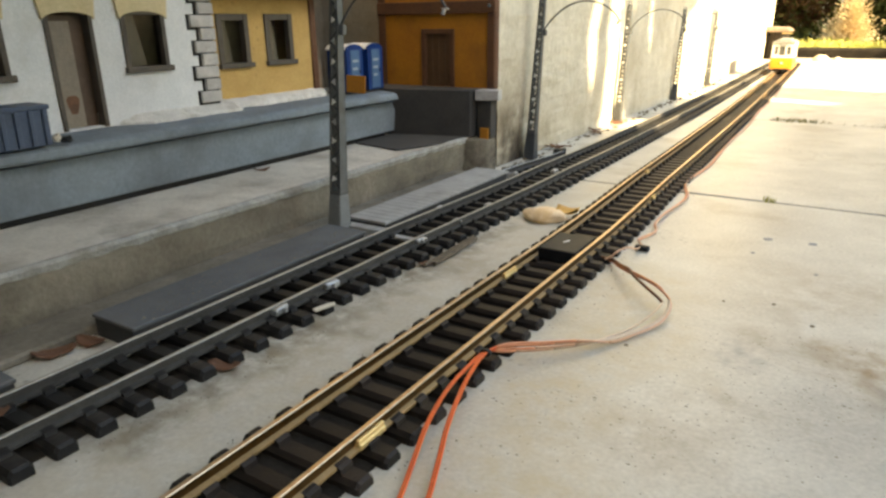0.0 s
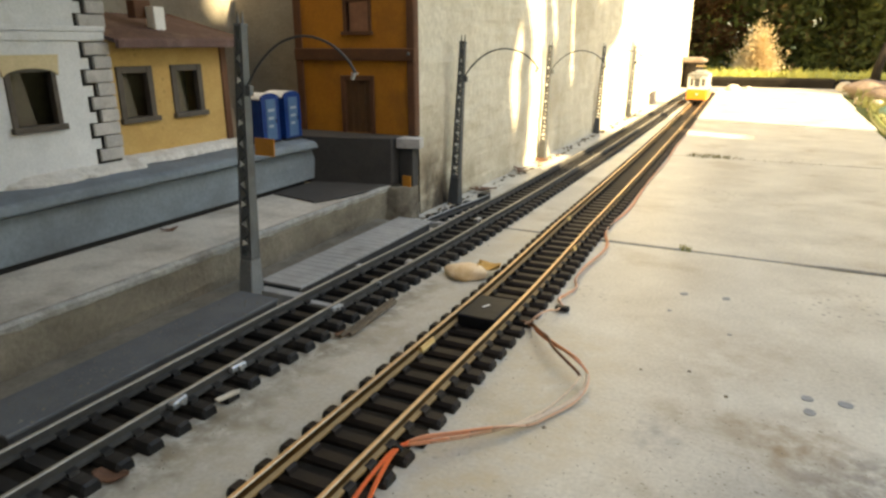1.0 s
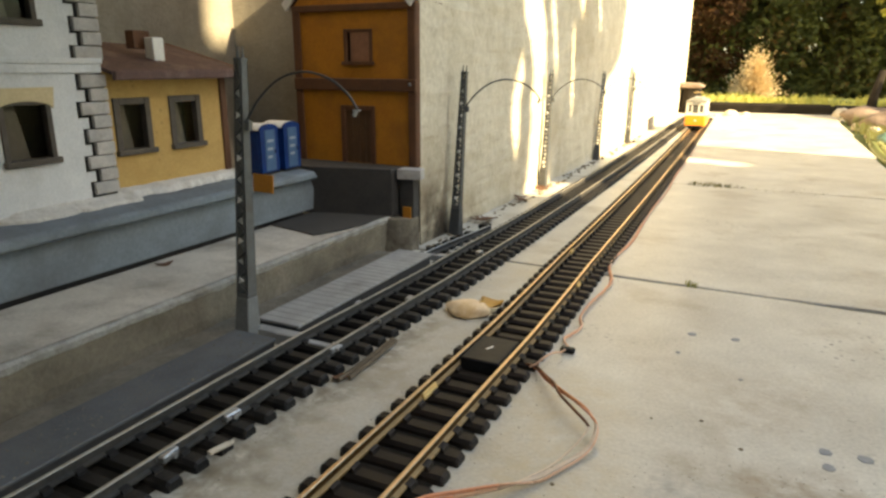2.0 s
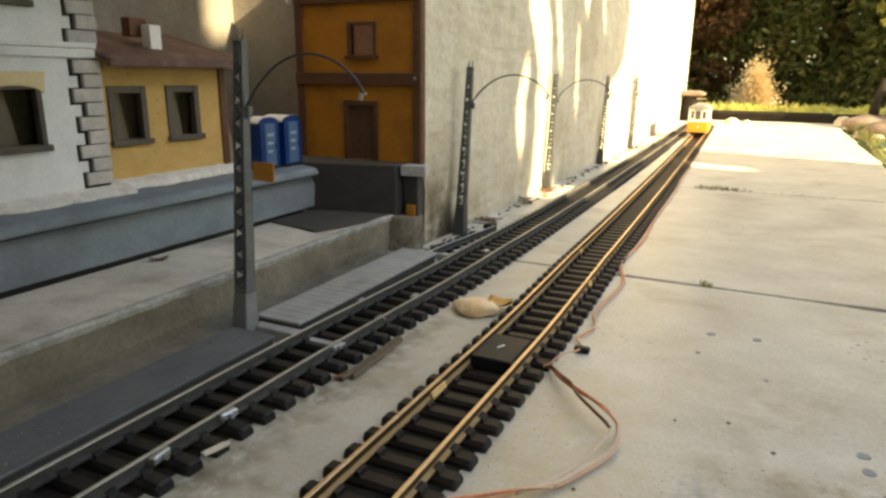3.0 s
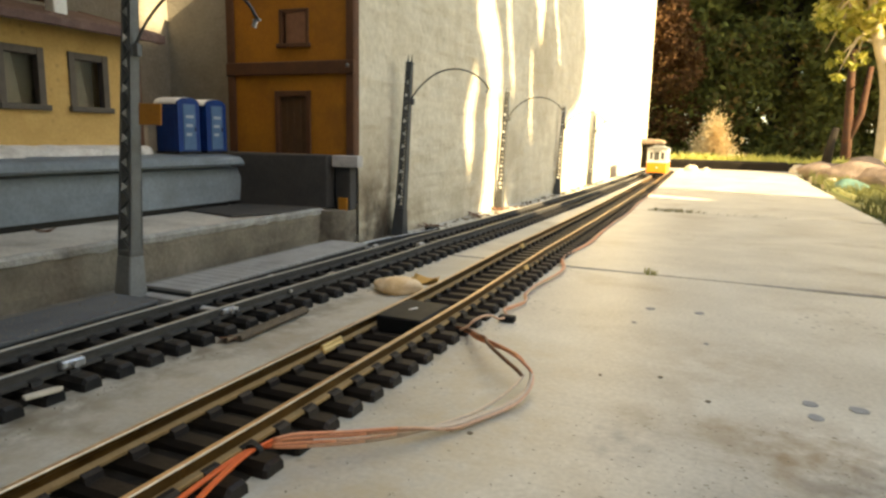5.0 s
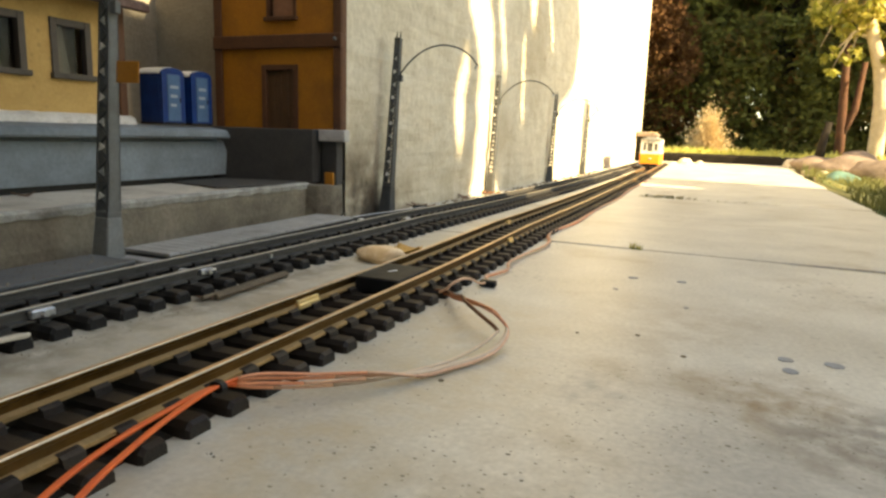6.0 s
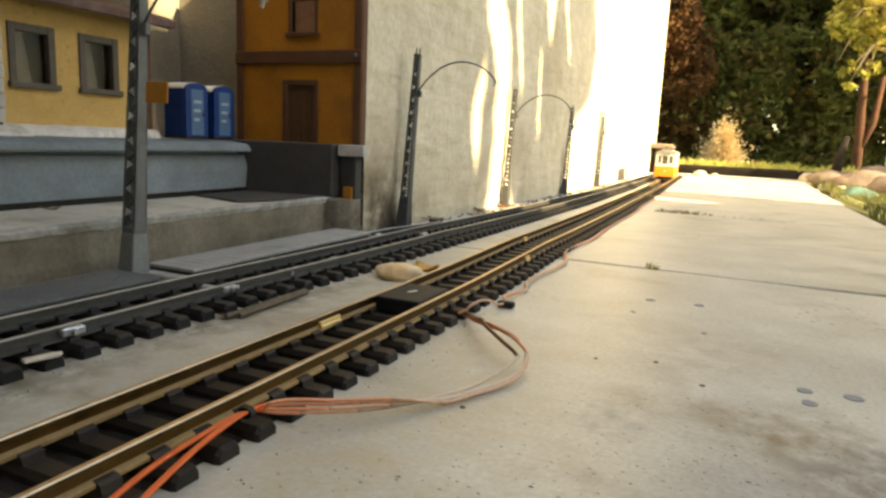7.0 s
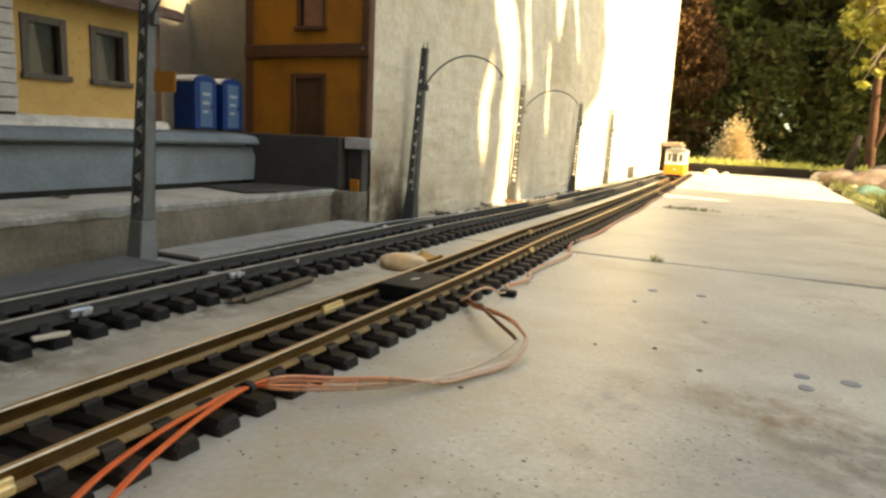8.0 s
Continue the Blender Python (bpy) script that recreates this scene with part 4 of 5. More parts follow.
for k in range(57):
    yy = 0.538 + (0.757 - 0.538) * k / 56
    rows.append([bm.verts.new((x, yy, z + 0.0012 * (k % 2) + 0.0012 * noise.noise(Vector((yy * 20, x * 9, 0))))) for x, z in ((-0.462, 0.2865), (-0.463, 0.2910), (-0.52, 0.3045), (-0.57, 0.3165), (-0.615, 0.3265), (-0.615, 0.322), (-0.57, 0.312), (-0.52, 0.300))])
for a, b in zip(rows, rows[1:]):
    for k in range(8):
        q = (k + 1) % 8
        bm.faces.new((a[k], b[k], b[q], a[q]))
bm.faces.new(rows[0])
bm.faces.new(rows[-1][::-1])
part("roof", bm, M_ROOF, yellow)
part("fascia", box(-0.4655, -0.4590, 0.5395, 0.7600, 0.2800, 0.2905, 0.0012), M_ROOF, yellow, "dark plum eave board")
part("bargeboard", prism([(-0.4660, 0.2790), (-0.4660, 0.2930), (-0.6150, 0.3295), (-0.6150, 0.3120)], "y", 0.7545, 0.7600, 0.0008), M_TIMBER, yellow, "dark brown board along the gable edge")
ch = part("chimney", box(-0.528, -0.512, 0.643, 0.661, 0.300, 0.3325, 0.001), M_WHITE, yellow, "white chimney box")
part("cap", box(-0.545, -0.530, 0.628, 0.655, 0.318, 0.341, 0.001), M_TIMBER, ch, "dark brown vent beside the chimney")

tower = thing("tower_house", "tall mustard half-timbered model house with brown beams", "model house", (-0.41, 0.99, 0.137))
YT, TX0, TX1 = 0.950, -0.522, -0.2860
dz = (-0.431, -0.364, 0.1368, 0.233)
wz = (-0.421, -0.366, 0.299, 0.355)
part("facade", holed("y", YT, 0.010, TX0, TX1, 0.1366, 0.392, [dz, wz]), M_TOWER, tower)
bm = prism([(TX0, 0.392), (TX1, 0.392), (-0.4122, 0.505)], "y", YT, YT + 0.010)
part("gable", bm, M_TOWER, tower)
part("side_wall", box(TX0, TX0 + 0.01, YT + 0.010, 1.041, 0.1366, 0.392), M_TOWER, tower)
part("side_wall", box(TX1 - 0.0135, TX1 - 0.0035, YT + 0.010, 1.041, 0.1366, 0.392), M_TOWER, tower)
part("room_lining", box(TX0 + 0.011, TX1 - 0.011, 1.02, 1.024, 0.1366, 0.392), M_INSIDE, tower)
for z0, z1, out in ((0.257, 0.277, 0.006), (0.383, 0.3935, 0.0045)):
    part("beam", box(TX0 - 0.002, TX1 + 0.002, YT - out, YT, z0, z1, 0.0012), M_TIMBER, tower)
for x0, x1 in ((TX0 - 0.001, TX0 + 0.014), (TX1 - 0.013, TX1 + 0.001)):
    for z0, z1 in ((0.1366, 0.257), (0.277, 0.383)):
        part("post", box(x0, x1, YT - 0.004, YT, z0, z1, 0.001), M_TIMBER, tower)
part("corner_trim", box(TX1 + 0.0002, TX1 + 0.0014, YT - 0.0005, YT + 0.0108, 0.1366, 0.392), M_TIMBER, tower)
bm = box(wz[0], wz[0] + 0.006, YT - 0.002, YT + 0.007, wz[2], wz[3], 0.0006)
box(wz[1] - 0.006, wz[1], YT - 0.002, YT + 0.007, wz[2], wz[3], 0.0006, bm)
box(wz[0] + 0.006, wz[1] - 0.006, YT - 0.002, YT + 0.007, wz[3] - 0.005, wz[3], 0.0006, bm)
w = part("window", bm, M_TIMBER, tower)
part("window_sill", box(wz[0] - 0.003, wz[1] + 0.003, YT - 0.006, YT + 0.007, wz[2] - 0.001, wz[2] + 0.005, 0.0008), M_TIMBER, w)
part("shutter", box(-0.408, wz[1] - 0.006, YT - 0.001, YT + 0.003, wz[2] + 0.005, wz[3] - 0.005, 0.0006), M_TERRACOTTA, w, "reddish half-closed shutter")
bm = box(dz[0], dz[0] + 0.008, YT - 0.003, YT + 0.007, dz[2], dz[3], 0.0006)
box(dz[1] - 0.008, dz[1], YT - 0.003, YT + 0.007, dz[2], dz[3], 0.0006, bm)
box(dz[0] + 0.008, dz[1] - 0.008, YT - 0.003, YT + 0.007, dz[3] - 0.008, dz[3], 0.0006, bm)
d = part("door", bm, M_TIMBER, tower)
for k in range(4):
    x = dz[0] + 0.008 + 0.01275 * k
    part("plank", box(x + 0.0003, x + 0.01245, YT + 0.002, YT + 0.006, dz[2], dz[3] - 0.008, 0.0006), M_DOOR, d)
for s in (-1, 1):
    c = -0.4122
    e = c + s * 0.119
    part("roof", prism([(c, 0.520), (e, 0.392), (e + s * 0.007, 0.397), (c, 0.532)], "y", 0.947, 1.044), M_ROOF, tower)
    part("bargeboard", prism([(c, 0.514), (e + s * 0.001, 0.386), (e + s * 0.009, 0.397), (c, 0.534)], "y", 0.942, 0.947), M_WHITE, tower, "pale bargeboard along the gable")
part("hook", lump((TX1 - 0.008, YT - 0.0075, 0.268), (0.0030, 0.0030, 0.0038), 3, 0.1, 2), M_MAST, tower, "small grey hook on the beam", True)


# ---- portable toilets ----
def toilet():
    t = thing("portable_toilet", "blue plastic portable toilet with white roof and pale door", "portable toilet", group="portable toilets")
    hx, hy, h = 0.0205, 0.0200, 0.0705
    part("cabin", box(-hx, hx - 0.002, -hy, hy, 0.0015, h, 0.0012), M_BLUE, t)
    part("base", box(-hx - 0.001, hx, -hy - 0.0005, hy + 0.0005, 0, 0.003, 0.0006), M_BLACK, t)
    arc = [(hy * c, h - 0.004 + 0.009 * math.sqrt(max(0, 1 - c * c * 0.96))) for c in [-1 + 2 * k / 12 for k in range(13)]]
    part("roof", prism([(-hy - 0.001, h - 0.004)] + [(u * 1.05, v + 0.0005) for u, v in arc] + [(hy + 0.001, h - 0.004)], "x", -hx - 0.001, hx - 0.003), M_WHITE, t, "white arched roof")
    part("front_arch", prism([(-hy, 0.003)] + [(u, v) for u, v in arc] + [(hy, 0.003)], "x", hx - 0.003, hx, 0.0), M_BLUE, t)
    d = part("door", box(hx, hx + 0.0012, -hy + 0.0085, hy - 0.0085, 0.005, h - 0.004, 0.0005), M_BLUE_PANEL, t, "pale blue-grey door with illegible print")
    for k in range(3):
        part("print_bar", box(hx + 0.0012, hx + 0.0016, -0.007, 0.007 - 0.002 * k, 0.048 - 0.012 * k, 0.052 - 0.012 * k), M_BLUE_PRINT, d)
    part("latch", box(hx + 0.0012, hx + 0.0022, hy - 0.0115, hy - 0.0098, 0.030, 0.036, 0.0003), M_BLACK, d)
    for s in (-1, 1):
        part("side_rib", box(-hx + 0.004, hx - 0.006, s * hy - 0.0006, s * hy + 0.0006, 0.008, h - 0.008, 0.0004), M_BLUE, t)
    return t


t1 = toilet()
t1.matrix_basis = pose(-0.4700, 0.785, 0.1372)
copy_thing(t1, pose(-0.4700, 0.8375, 0.1372))


solo("leaning_board", prism([(0.7485, 0.1374), (0.7580, 0.1374), (0.7545, 0.1900), (0.7485, 0.1900)], "x", -0.503, -0.494, 0.0006), M_STICK_PALE, "narrow beige board standing beside the annex", "board")


# ---- catenary masts ----
def mast(label, foot_mat, foot_label, steel):
    m = thing("catenary_mast", label, "railway mast", group="catenary masts")
    bm = bmesh.new()
    lo = [bm.verts.new(p) for p in ((-0.0110, -0.0110, 0), (0.0110, -0.0110, 0), (0.0110, 0.0110, 0), (-0.0110, 0.0110, 0))]
    hi = [bm.verts.new(p) for p in ((-0.0084, -0.0080, 0.050), (0.0084, -0.0080, 0.050), (0.0084, 0.0080, 0.050), (-0.0084, 0.0080, 0.050))]
    bm.faces.new(lo[::-1])
    bm.faces.new(hi)
    for k in range(4):
        bm.faces.new((lo[k], lo[(k + 1) % 4], hi[(k + 1) % 4], hi[k]))
    bmesh.ops.bevel(bm, geom=bm.edges[:], offset=0.001, segments=1, affect="EDGES")
    part("pedestal", bm, foot_mat, m, foot_label)
    part("foot_collar", box(-0.0082, 0.0082, -0.0078, 0.0078, 0.050, 0.055, 0.0008), steel, m)
    H = 0.288

    def half(z):
        return 0.0080 - 0.0032 * (z - 0.05) / (H - 0.05)

    for s in (-1, 1):
        bm = bmesh.new()
        a, b = half(0.05), half(H)
        for y0, y1, xi in ((-1, 1, 0.0012), (-1, -0.76, 0.0026), (0.76, 1, 0.0026)):
            lo = [bm.verts.new((s * (a - q), yy * 0.0072, 0.05)) for q, yy in ((0, y0), (0, y1), (xi, y1), (xi, y0))]
            hi = [bm.verts.new((s * (b - q), yy * 0.0046, H)) for q, yy in ((0, y0), (0, y1), (xi, y1), (xi, y0))]
            bm.faces.new(lo[::-1])
            bm.faces.new(hi)
            for k in range(4):
                bm.faces.new((lo[k], lo[(k + 1) % 4], hi[(k + 1) % 4], hi[k]))
        part("channel", bm, steel, m)
    z, k = 0.058, 0
    while z < H - 0.012:
        st = 0.0105
        if k % 2:
            q, e = half(z), (1 if k % 4 == 1 else -1)
            y0 = -0.0084 + 0.0028 * (z - 0.05) / 0.24
            part("gusset", prism([(-0.45 * q * e, z - 0.0034), (0.5 * q * e, z + 0.0002), (-0.3 * q * e, z + 0.0038)][::e], "y", y0, y0 + 0.001), M_WHITE if e > 0 else M_CLAMP, m, "small pale gusset plate")
        for s in (-1, 1):
            f = 0.0067 - 0.0024 * (z - 0.05) / 0.24
            e = 1 if (k % 2) else -1
            part("lacing_bar", tube([(-e * half(z) * 0.85, s * f, z), (e * half(z + st) * 0.85, s * f, z + st)], 0.0013, 4), M_MAST_DARK, m)
        z += st
        k += 1
    part("top_plate", box(-0.0054, 0.0054, -0.0052, 0.0052, H, H + 0.003, 0.0005), steel, m)
    for s in (-1, 1):
        part("spike", tube([(s * 0.0032, 0, H + 0.002), (s * 0.0032, 0, H + 0.007), (s * 0.0032, 0, H + 0.014)], 0.0018, 6, taper=0.35), steel, m)
    arm = smooth_line([(0.004, 0, 0.228), (0.022, 0, 0.252), (0.048, 0, 0.272), (0.078, 0, 0.280), (0.108, 0, 0.275), (0.130, 0, 0.262), (0.142, 0, 0.248)], 5)
    a = part("arm", tube(arm, 0.0013, 6), M_MAST_DARK, m, "curved tubular arm", True)
    part("insulator", tube([(0.138, 0, 0.2425), (0.1385, 0, 0.2440), (0.1395, 0, 0.2465), (0.140, 0, 0.248)], 0.0020, 8), M_CLAMP, a, "small silver insulator")
    part("clamp", box(0.137, 0.1445, -0.0011, 0.0011, 0.2470, 0.2486, 0.0003), M_CLAMP, a)
    part("bracket", box(0.002, 0.012, -0.003, 0.003, 0.222, 0.232, 0.0006), steel, m)
    return m


m1 = mast("grey lattice catenary mast on a concrete pedestal with curved arm", M_PEDESTAL, "tapered concrete-grey pedestal", M_MAST)
m2 = mast("dark grey lattice catenary mast by the house wall with curved arm", M_MAST_DARK, "tapered charcoal pedestal", M_MAST_MID)
MASTS = [(-0.268, 0.517), (-0.2690, 1.066), (-0.288, 1.645), (-0.303, 2.30), (-0.318, 2.93)]
for k, (x, y) in enumerate(MASTS[2:], 2):
    copy_thing(m2, pose(x, y, drop(y), -3.5, 1.0, 2.0 * noise.noise(Vector((k * 3.1, 0, 0)))))
m2.matrix_basis = pose(*MASTS[1], drop(MASTS[1][1]), -4.5, 1.0, 0.5)
m1.matrix_basis = pose(*MASTS[0], 0.0, -3.0, 1.0, 0) @ Matrix.Diagonal((1, 1, 1.048, 1))
sign = box(0.0225, 0.0485, -0.0110, -0.0095, 0.1645, 0.1820, 0.0004)
part("sign_bracket", box(0.0055, 0.0265, -0.0095, -0.0075, 0.1720, 0.1745, 0.0003), M_MAST_DARK, m1)
sg = link_mesh("sign_plate", sign, M_SIGN)
sg.parent = m1
tagged(sg, "blank orange enamel plate")

# ---- things lying along the tracks ----
bx = thing("track_box", "black plastic control box between the rails", "box", (0, 0.575, 0.0105))
part("housing", box(-0.0205, 0.0205, 0.546, 0.607, 0.0072, 0.0205, 0.0012), M_BLACK, bx)
# white fleck paints a glint on the box lid
part("label_mark", prism([(-0.0045, 0.5735), (-0.0025, 0.5730), (0.0015, 0.5810), (-0.0005, 0.5830)], "z", 0.0205, 0.0209), M_WHITE, bx, "small white mark painted as a glint")

cable = thing("wire_bundle", "loop of thin orange and cream electric wires", "cable", (0.1, 0.4, 0))
LOOP = [(0.125, 0.03, 0.003), (0.097, 0.11, 0.003), (0.0745, 0.174, 0.0035), (0.0645, 0.202, 0.0070), (0.0550, 0.230, 0.0128), (0.0462, 0.262, 0.0146), (0.0405, 0.292, 0.0150), (0.0385, 0.322, 0.0152), (0.0465, 0.340, 0.0095), (0.0640, 0.364, 0.0046), (0.0870, 0.389, 0.0038)]
SPREAD = [3.8, 3.6, 3.5, 3.3, 2.9, 2.3, 1.3, 0.35, 0.45, 0.4, 0.4]
# the far half springs clear of the slab: three strands in a wide bend, one cutting the corner
WIDE = [(0.103, 0.414, 0.0036), (0.113, 0.434, 0.0032), (0.123, 0.456, 0.0035), (0.128, 0.471, 0.0055), (0.129, 0.486, 0.0085), (0.126, 0.498, 0.012), (0.119, 0.504, 0.016), (0.110, 0.5085, 0.0195), (0.085, 0.531, 0.0175), (0.062, 0.562, 0.0105), (0.047, 0.585, 0.0066), (0.033, 0.590, 0.0060)]
SHORT = [(0.1035, 0.418, 0.0046), (0.1115, 0.439, 0.0042), (0.1185, 0.463, 0.0060), (0.1230, 0.485, 0.0095), (0.1205, 0.4925, 0.0112), (0.105, 0.505, 0.0150), (0.0883, 0.5190, 0.0190), (0.078, 0.540, 0.0165), (0.062, 0.564, 0.0105), (0.047, 0.584, 0.0070), (0.034, 0.588, 0.0062)]
TAILS = (([Vector(p) for p in SHORT], M_PALE_WIRE, 14.6, M_DARK_WIRE),
         ([Vector(p) for p in WIDE], M_PALE_WIRE, 16.5, M_RUST_WIRE),
         ([Vector(p) + Vector((0.0012, -0.0026, 0.0004)) for p in WIDE[:8]] + [Vector(p) + Vector((0, -0.0012, -0.0016)) for p in WIDE[8:]], M_PALE_WIRE, 17.0, M_RUST_WIRE),
         ([Vector(p) + Vector((0.0026, -0.0046, -0.0004)) for p in WIDE[:8]] + [Vector(p) + Vector((0.0016, 0.0008, -0.0012)) for p in WIDE[8:]], M_FADED_WIRE, 16.0, M_PINK_WIRE))
for lane, (tail, far, turn, last) in enumerate(TAILS):
    off = (-0.0032, -0.0012, 0.0012, 0.0032)[lane]
    pts = []
    for k, p in enumerate(LOOP):
        d = Vector(LOOP[min(k + 1, len(LOOP) - 1)]) - Vector(LOOP[max(k - 1, 0)])
        side = Vector((d.y, -d.x, 0)).normalized()
        pair = math.copysign(0.0022, off) * SPREAD[k] + (off - math.copysign(0.0022, off)) * 0.8
        pts.append(Vector(p) + side * pair + Vector((0, 0, (0.0027 if 8 <= k <= 9 else 0.0018 if k == 10 else 0.0004) * lane)))
    line = smooth_line(pts + tail, 6)
    c1, c2, c3 = 45, 50 + 3 * lane, int(6 * turn)
    part("wire", tube(line[:c1 + 1], 0.00092, 6), M_ORANGE_WIRE, cable, smooth=True)
    part("wire", tube(line[c1:c2 + 1], 0.00092, 6), M_PINK_WIRE, cable, smooth=True)
    part("wire", tube(line[c2:c2 + 7], 0.00092, 6), M_FADED_WIRE, cable, smooth=True)
    part("wire", tube(line[c2 + 6:c3 + 1], 0.00105, 6), far, cable, smooth=True)
    part("wire", tube(line[c3:], 0.0014 if lane == 0 else 0.00105, 6), last, cable, smooth=True)
part("cable_tie", prism([(0.0385 + 0.0042 * math.cos(a), 0.0155 + 0.0029 * math.sin(a)) for a in [2 * math.pi * k / 12 for k in range(12)]], "y", 0.3205, 0.3240), M_BLACK, cable)
LEAD = [(0.040, 0.583, 0.0060), (0.046, 0.585, 0.0095), (0.050, 0.588, 0.0140), (0.055, 0.598, 0.0165), (0.0575, 0.614, 0.0130), (0.058, 0.632, 0.0060), (0.060, 0.646, 0.0042)]
plug = thing("plug", "small black two-pin cable plug on the slab", "plug", (0.06, 0.655, 0))
part("plug_body", box(0.0535, 0.0690, 0.642, 0.6500, 0.0004, 0.0064, 0.0012), M_BLACK, plug)
part("lead", tube(smooth_line(LEAD, 5), 0.0011, 6), M_FADED_WIRE, plug, smooth=True)
long_wire = thing("track_wire", "thin faded orange wire lying along the track", "cable", (0.05, 0.7, 0))
RUN = [(0.062, 0.651, 0.003), (0.050, 0.672, 0.003), (0.0530, 0.690, 0.003), (0.0575, 0.716, 0.003), (0.0490, 0.745, 0.004), (0.0470, 0.790, 0.0035), (0.0490, 0.830, 0.003), (0.0520, 0.865, 0.003), (0.0500, 0.910, 0.003)] + [(0.0480 + bend(yy) + 0.004 * math.sin(11 * yy) + 0.003 * math.sin(23 * yy), yy, 0.0032 + drop(yy)) for yy in (1.0, 1.15, 1.3, 1.5, 1.75, 2.05, 2.4, 2.8)]
part("wire", tube(smooth_line(RUN, 6), 0.0013, 6), M_PINK_WIRE, long_wire, smooth=True)
part("wire", tube(smooth_line([(x + 0.0028 * math.sin(9 * y), y, z + 0.0012) for x, y, z in RUN], 6), 0.0012, 6), M_FADED_WIRE, long_wire, smooth=True)

solo("flat_stone", lump((-0.083, 0.703, 0.0062), (0.0275, 0.0220, 0.0105), 4, 0.25), M_STONE, "flat tan stone between the tracks", "stone", smooth=True)
bm = bmesh.new()
bmesh.ops.create_grid(bm, x_segments=8, y_segments=6, size=1.0)
for v in bm.verts:
    u, w = v.co.x, v.co.y
    v.co = Vector((-0.058 + 0.015 * u, 0.722 + 0.015 * w * math.sqrt(max(0.03, 1 - u * u * 0.9)), 0.0065 + 0.006 * (u * u) + 0.005 * abs(w)))
bmesh.ops.solidify(bm, geom=bm.faces[:], thickness=0.0006)
solo("dry_leaf", bm, M_OCHRE_LEAF, "curled ochre dry leaf against the rail", "leaf", "dry leaves", smooth=True)


def brown_leaf(x, y, z, s, turn, seed):
    bm = bmesh.new()
    bmesh.ops.create_grid(bm, x_segments=8, y_segments=6, size=1.0)
    for v in bm.verts:
        u, w = v.co.x, v.co.y
        r = math.sqrt(max(0.02, 1 - u * u * 0.95)) * (1 + 0.25 * noise.noise(Vector((u * 3, w, seed))))
        v.co = Vector((s * u, s * 0.55 * w * r, s * (0.22 + 0.25 * u * u + 0.18 * abs(w) * noise.noise(Vector((u * 2, w * 2, seed))))))
    bmesh.ops.solidify(bm, geom=bm.faces[:], thickness=0.0005)
    ob = solo("dry_leaf", bm, M_BROWN_LEAF, "curled reddish-brown dry leaf on the concrete", "leaf", "dry leaves", smooth=True)
    ob.matrix_basis = pose(x, y, z, 0, 0, turn)


brown_leaf(-0.426, 0.549, 0.0572, 0.011, 65, 9)
brown_leaf(-0.131, 0.225, 0.0, 0.013, 20, 1)
brown_leaf(-0.262, 0.170, 0.0, 0.016, 60, 2)
brown_leaf(-0.256, 0.196, 0.0, 0.014, 10, 5)
brown_leaf(-0.122, 0.487, 0.0, 0.010, 70, 3)
brown_leaf(-0.196, 0.095, 0.010, 0.011, 40, 6)
for k, (x, y, a, b) in enumerate(((-0.1185, 0.478, -0.122, 0.588), (-0.1120, 0.486, -0.1165, 0.584))):
    solo("wood_lath", tube([(x, y, 0.0035), ((x + a) / 2 + 0.001, (y + b) / 2, 0.0040), (a, b, 0.0035)], 0.0022 + 0.0005 * k, 5), M_STICK, "thin weathered wooden lath beside the sleepers", "lath", "laths")
for x, y, turn, s in ((-0.1505, 0.301, 10, 1.0), (-0.1500, 0.367, -8, 0.95), (-0.1515, 0.515, 5, 0.9), (-0.1510, 0.520, 40, 0.8), (-0.1525, 0.600, 0, 0.8), (-0.1535, 0.682, 8, 0.8), (-0.1585, 0.918, -6, 0.8), (-0.2020, 0.640, 0, 0.6), (-0.2050, 0.87, 0, 0.6)):
    c = thing("rail_clamp", "dull silver screw clamp on the grey rail", "rail clamp", (0, 0, 0), "rail clamps")
    part("clamp_body", box(-0.0040 * s, 0.0048 * s, -0.0085 * s, 0.0085 * s, 0.0120, 0.0180, 0.0011), M_CLAMP, c)
    part("screw", tube([(0.0048 * s, 0, 0.0150), (0.0085 * s, 0, 0.0150)], 0.0021, 8), M_CLAMP, c)
    c.matrix_basis = pose(x, y, 0, 0, 0, turn)
CX, CY, CZ = -0.1255, 0.330, 0.0103
solo("paint_chip", prism([(CX - 0.0045, CY - 0.010), (CX + 0.0005, CY - 0.011), (CX + 0.0050, CY + 0.008), (CX + 0.0030, CY + 0.0115), (CX - 0.0008, CY + 0.007)], "z", CZ, CZ + 0.0026, 0.0006), M_CHIP, "pale flat chip of wood beside the sleepers", "chip")

# short siding rail ends left of the grey track
siding = thing("siding_rail", "pale worn stub rail of a siding by the wall", "rail", (-0.225, 0.9, 0))
ob = part("rail", rail_mesh(-0.2390, 0.845, 1.11, 0.005, lambda y: 0.075 * (y - 0.845)), M_RAIL_GREY, siding)
ob.data.materials.append(M_CLAMP)
for f in ob.data.polygons:
    if f.normal.z > 0.45 and f.center.z > 0.014 + drop(f.center.y):
        f.material_index = 1
for k in range(7):
    yy = 0.905 + 0.028 * k
    part("sleeper", box(-0.262 + 0.0012 * k, -0.2245, yy, yy + 0.013, drop(yy), drop(yy) + 0.0052, 0.0008), M_SLEEPER_GREY, siding)
part("end_block", box(-0.2375, -0.2200, 1.100, 1.122, drop(1.11), drop(1.11) + 0.0165, 0.001), M_BLACK, siding, "black rail end block")
part("tie_strip", box(-0.2550, -0.2010, 0.8905, 0.8985, 0.0, 0.0090, 0.0008), M_PLATE_PALE, siding, "pale flat tie strip")

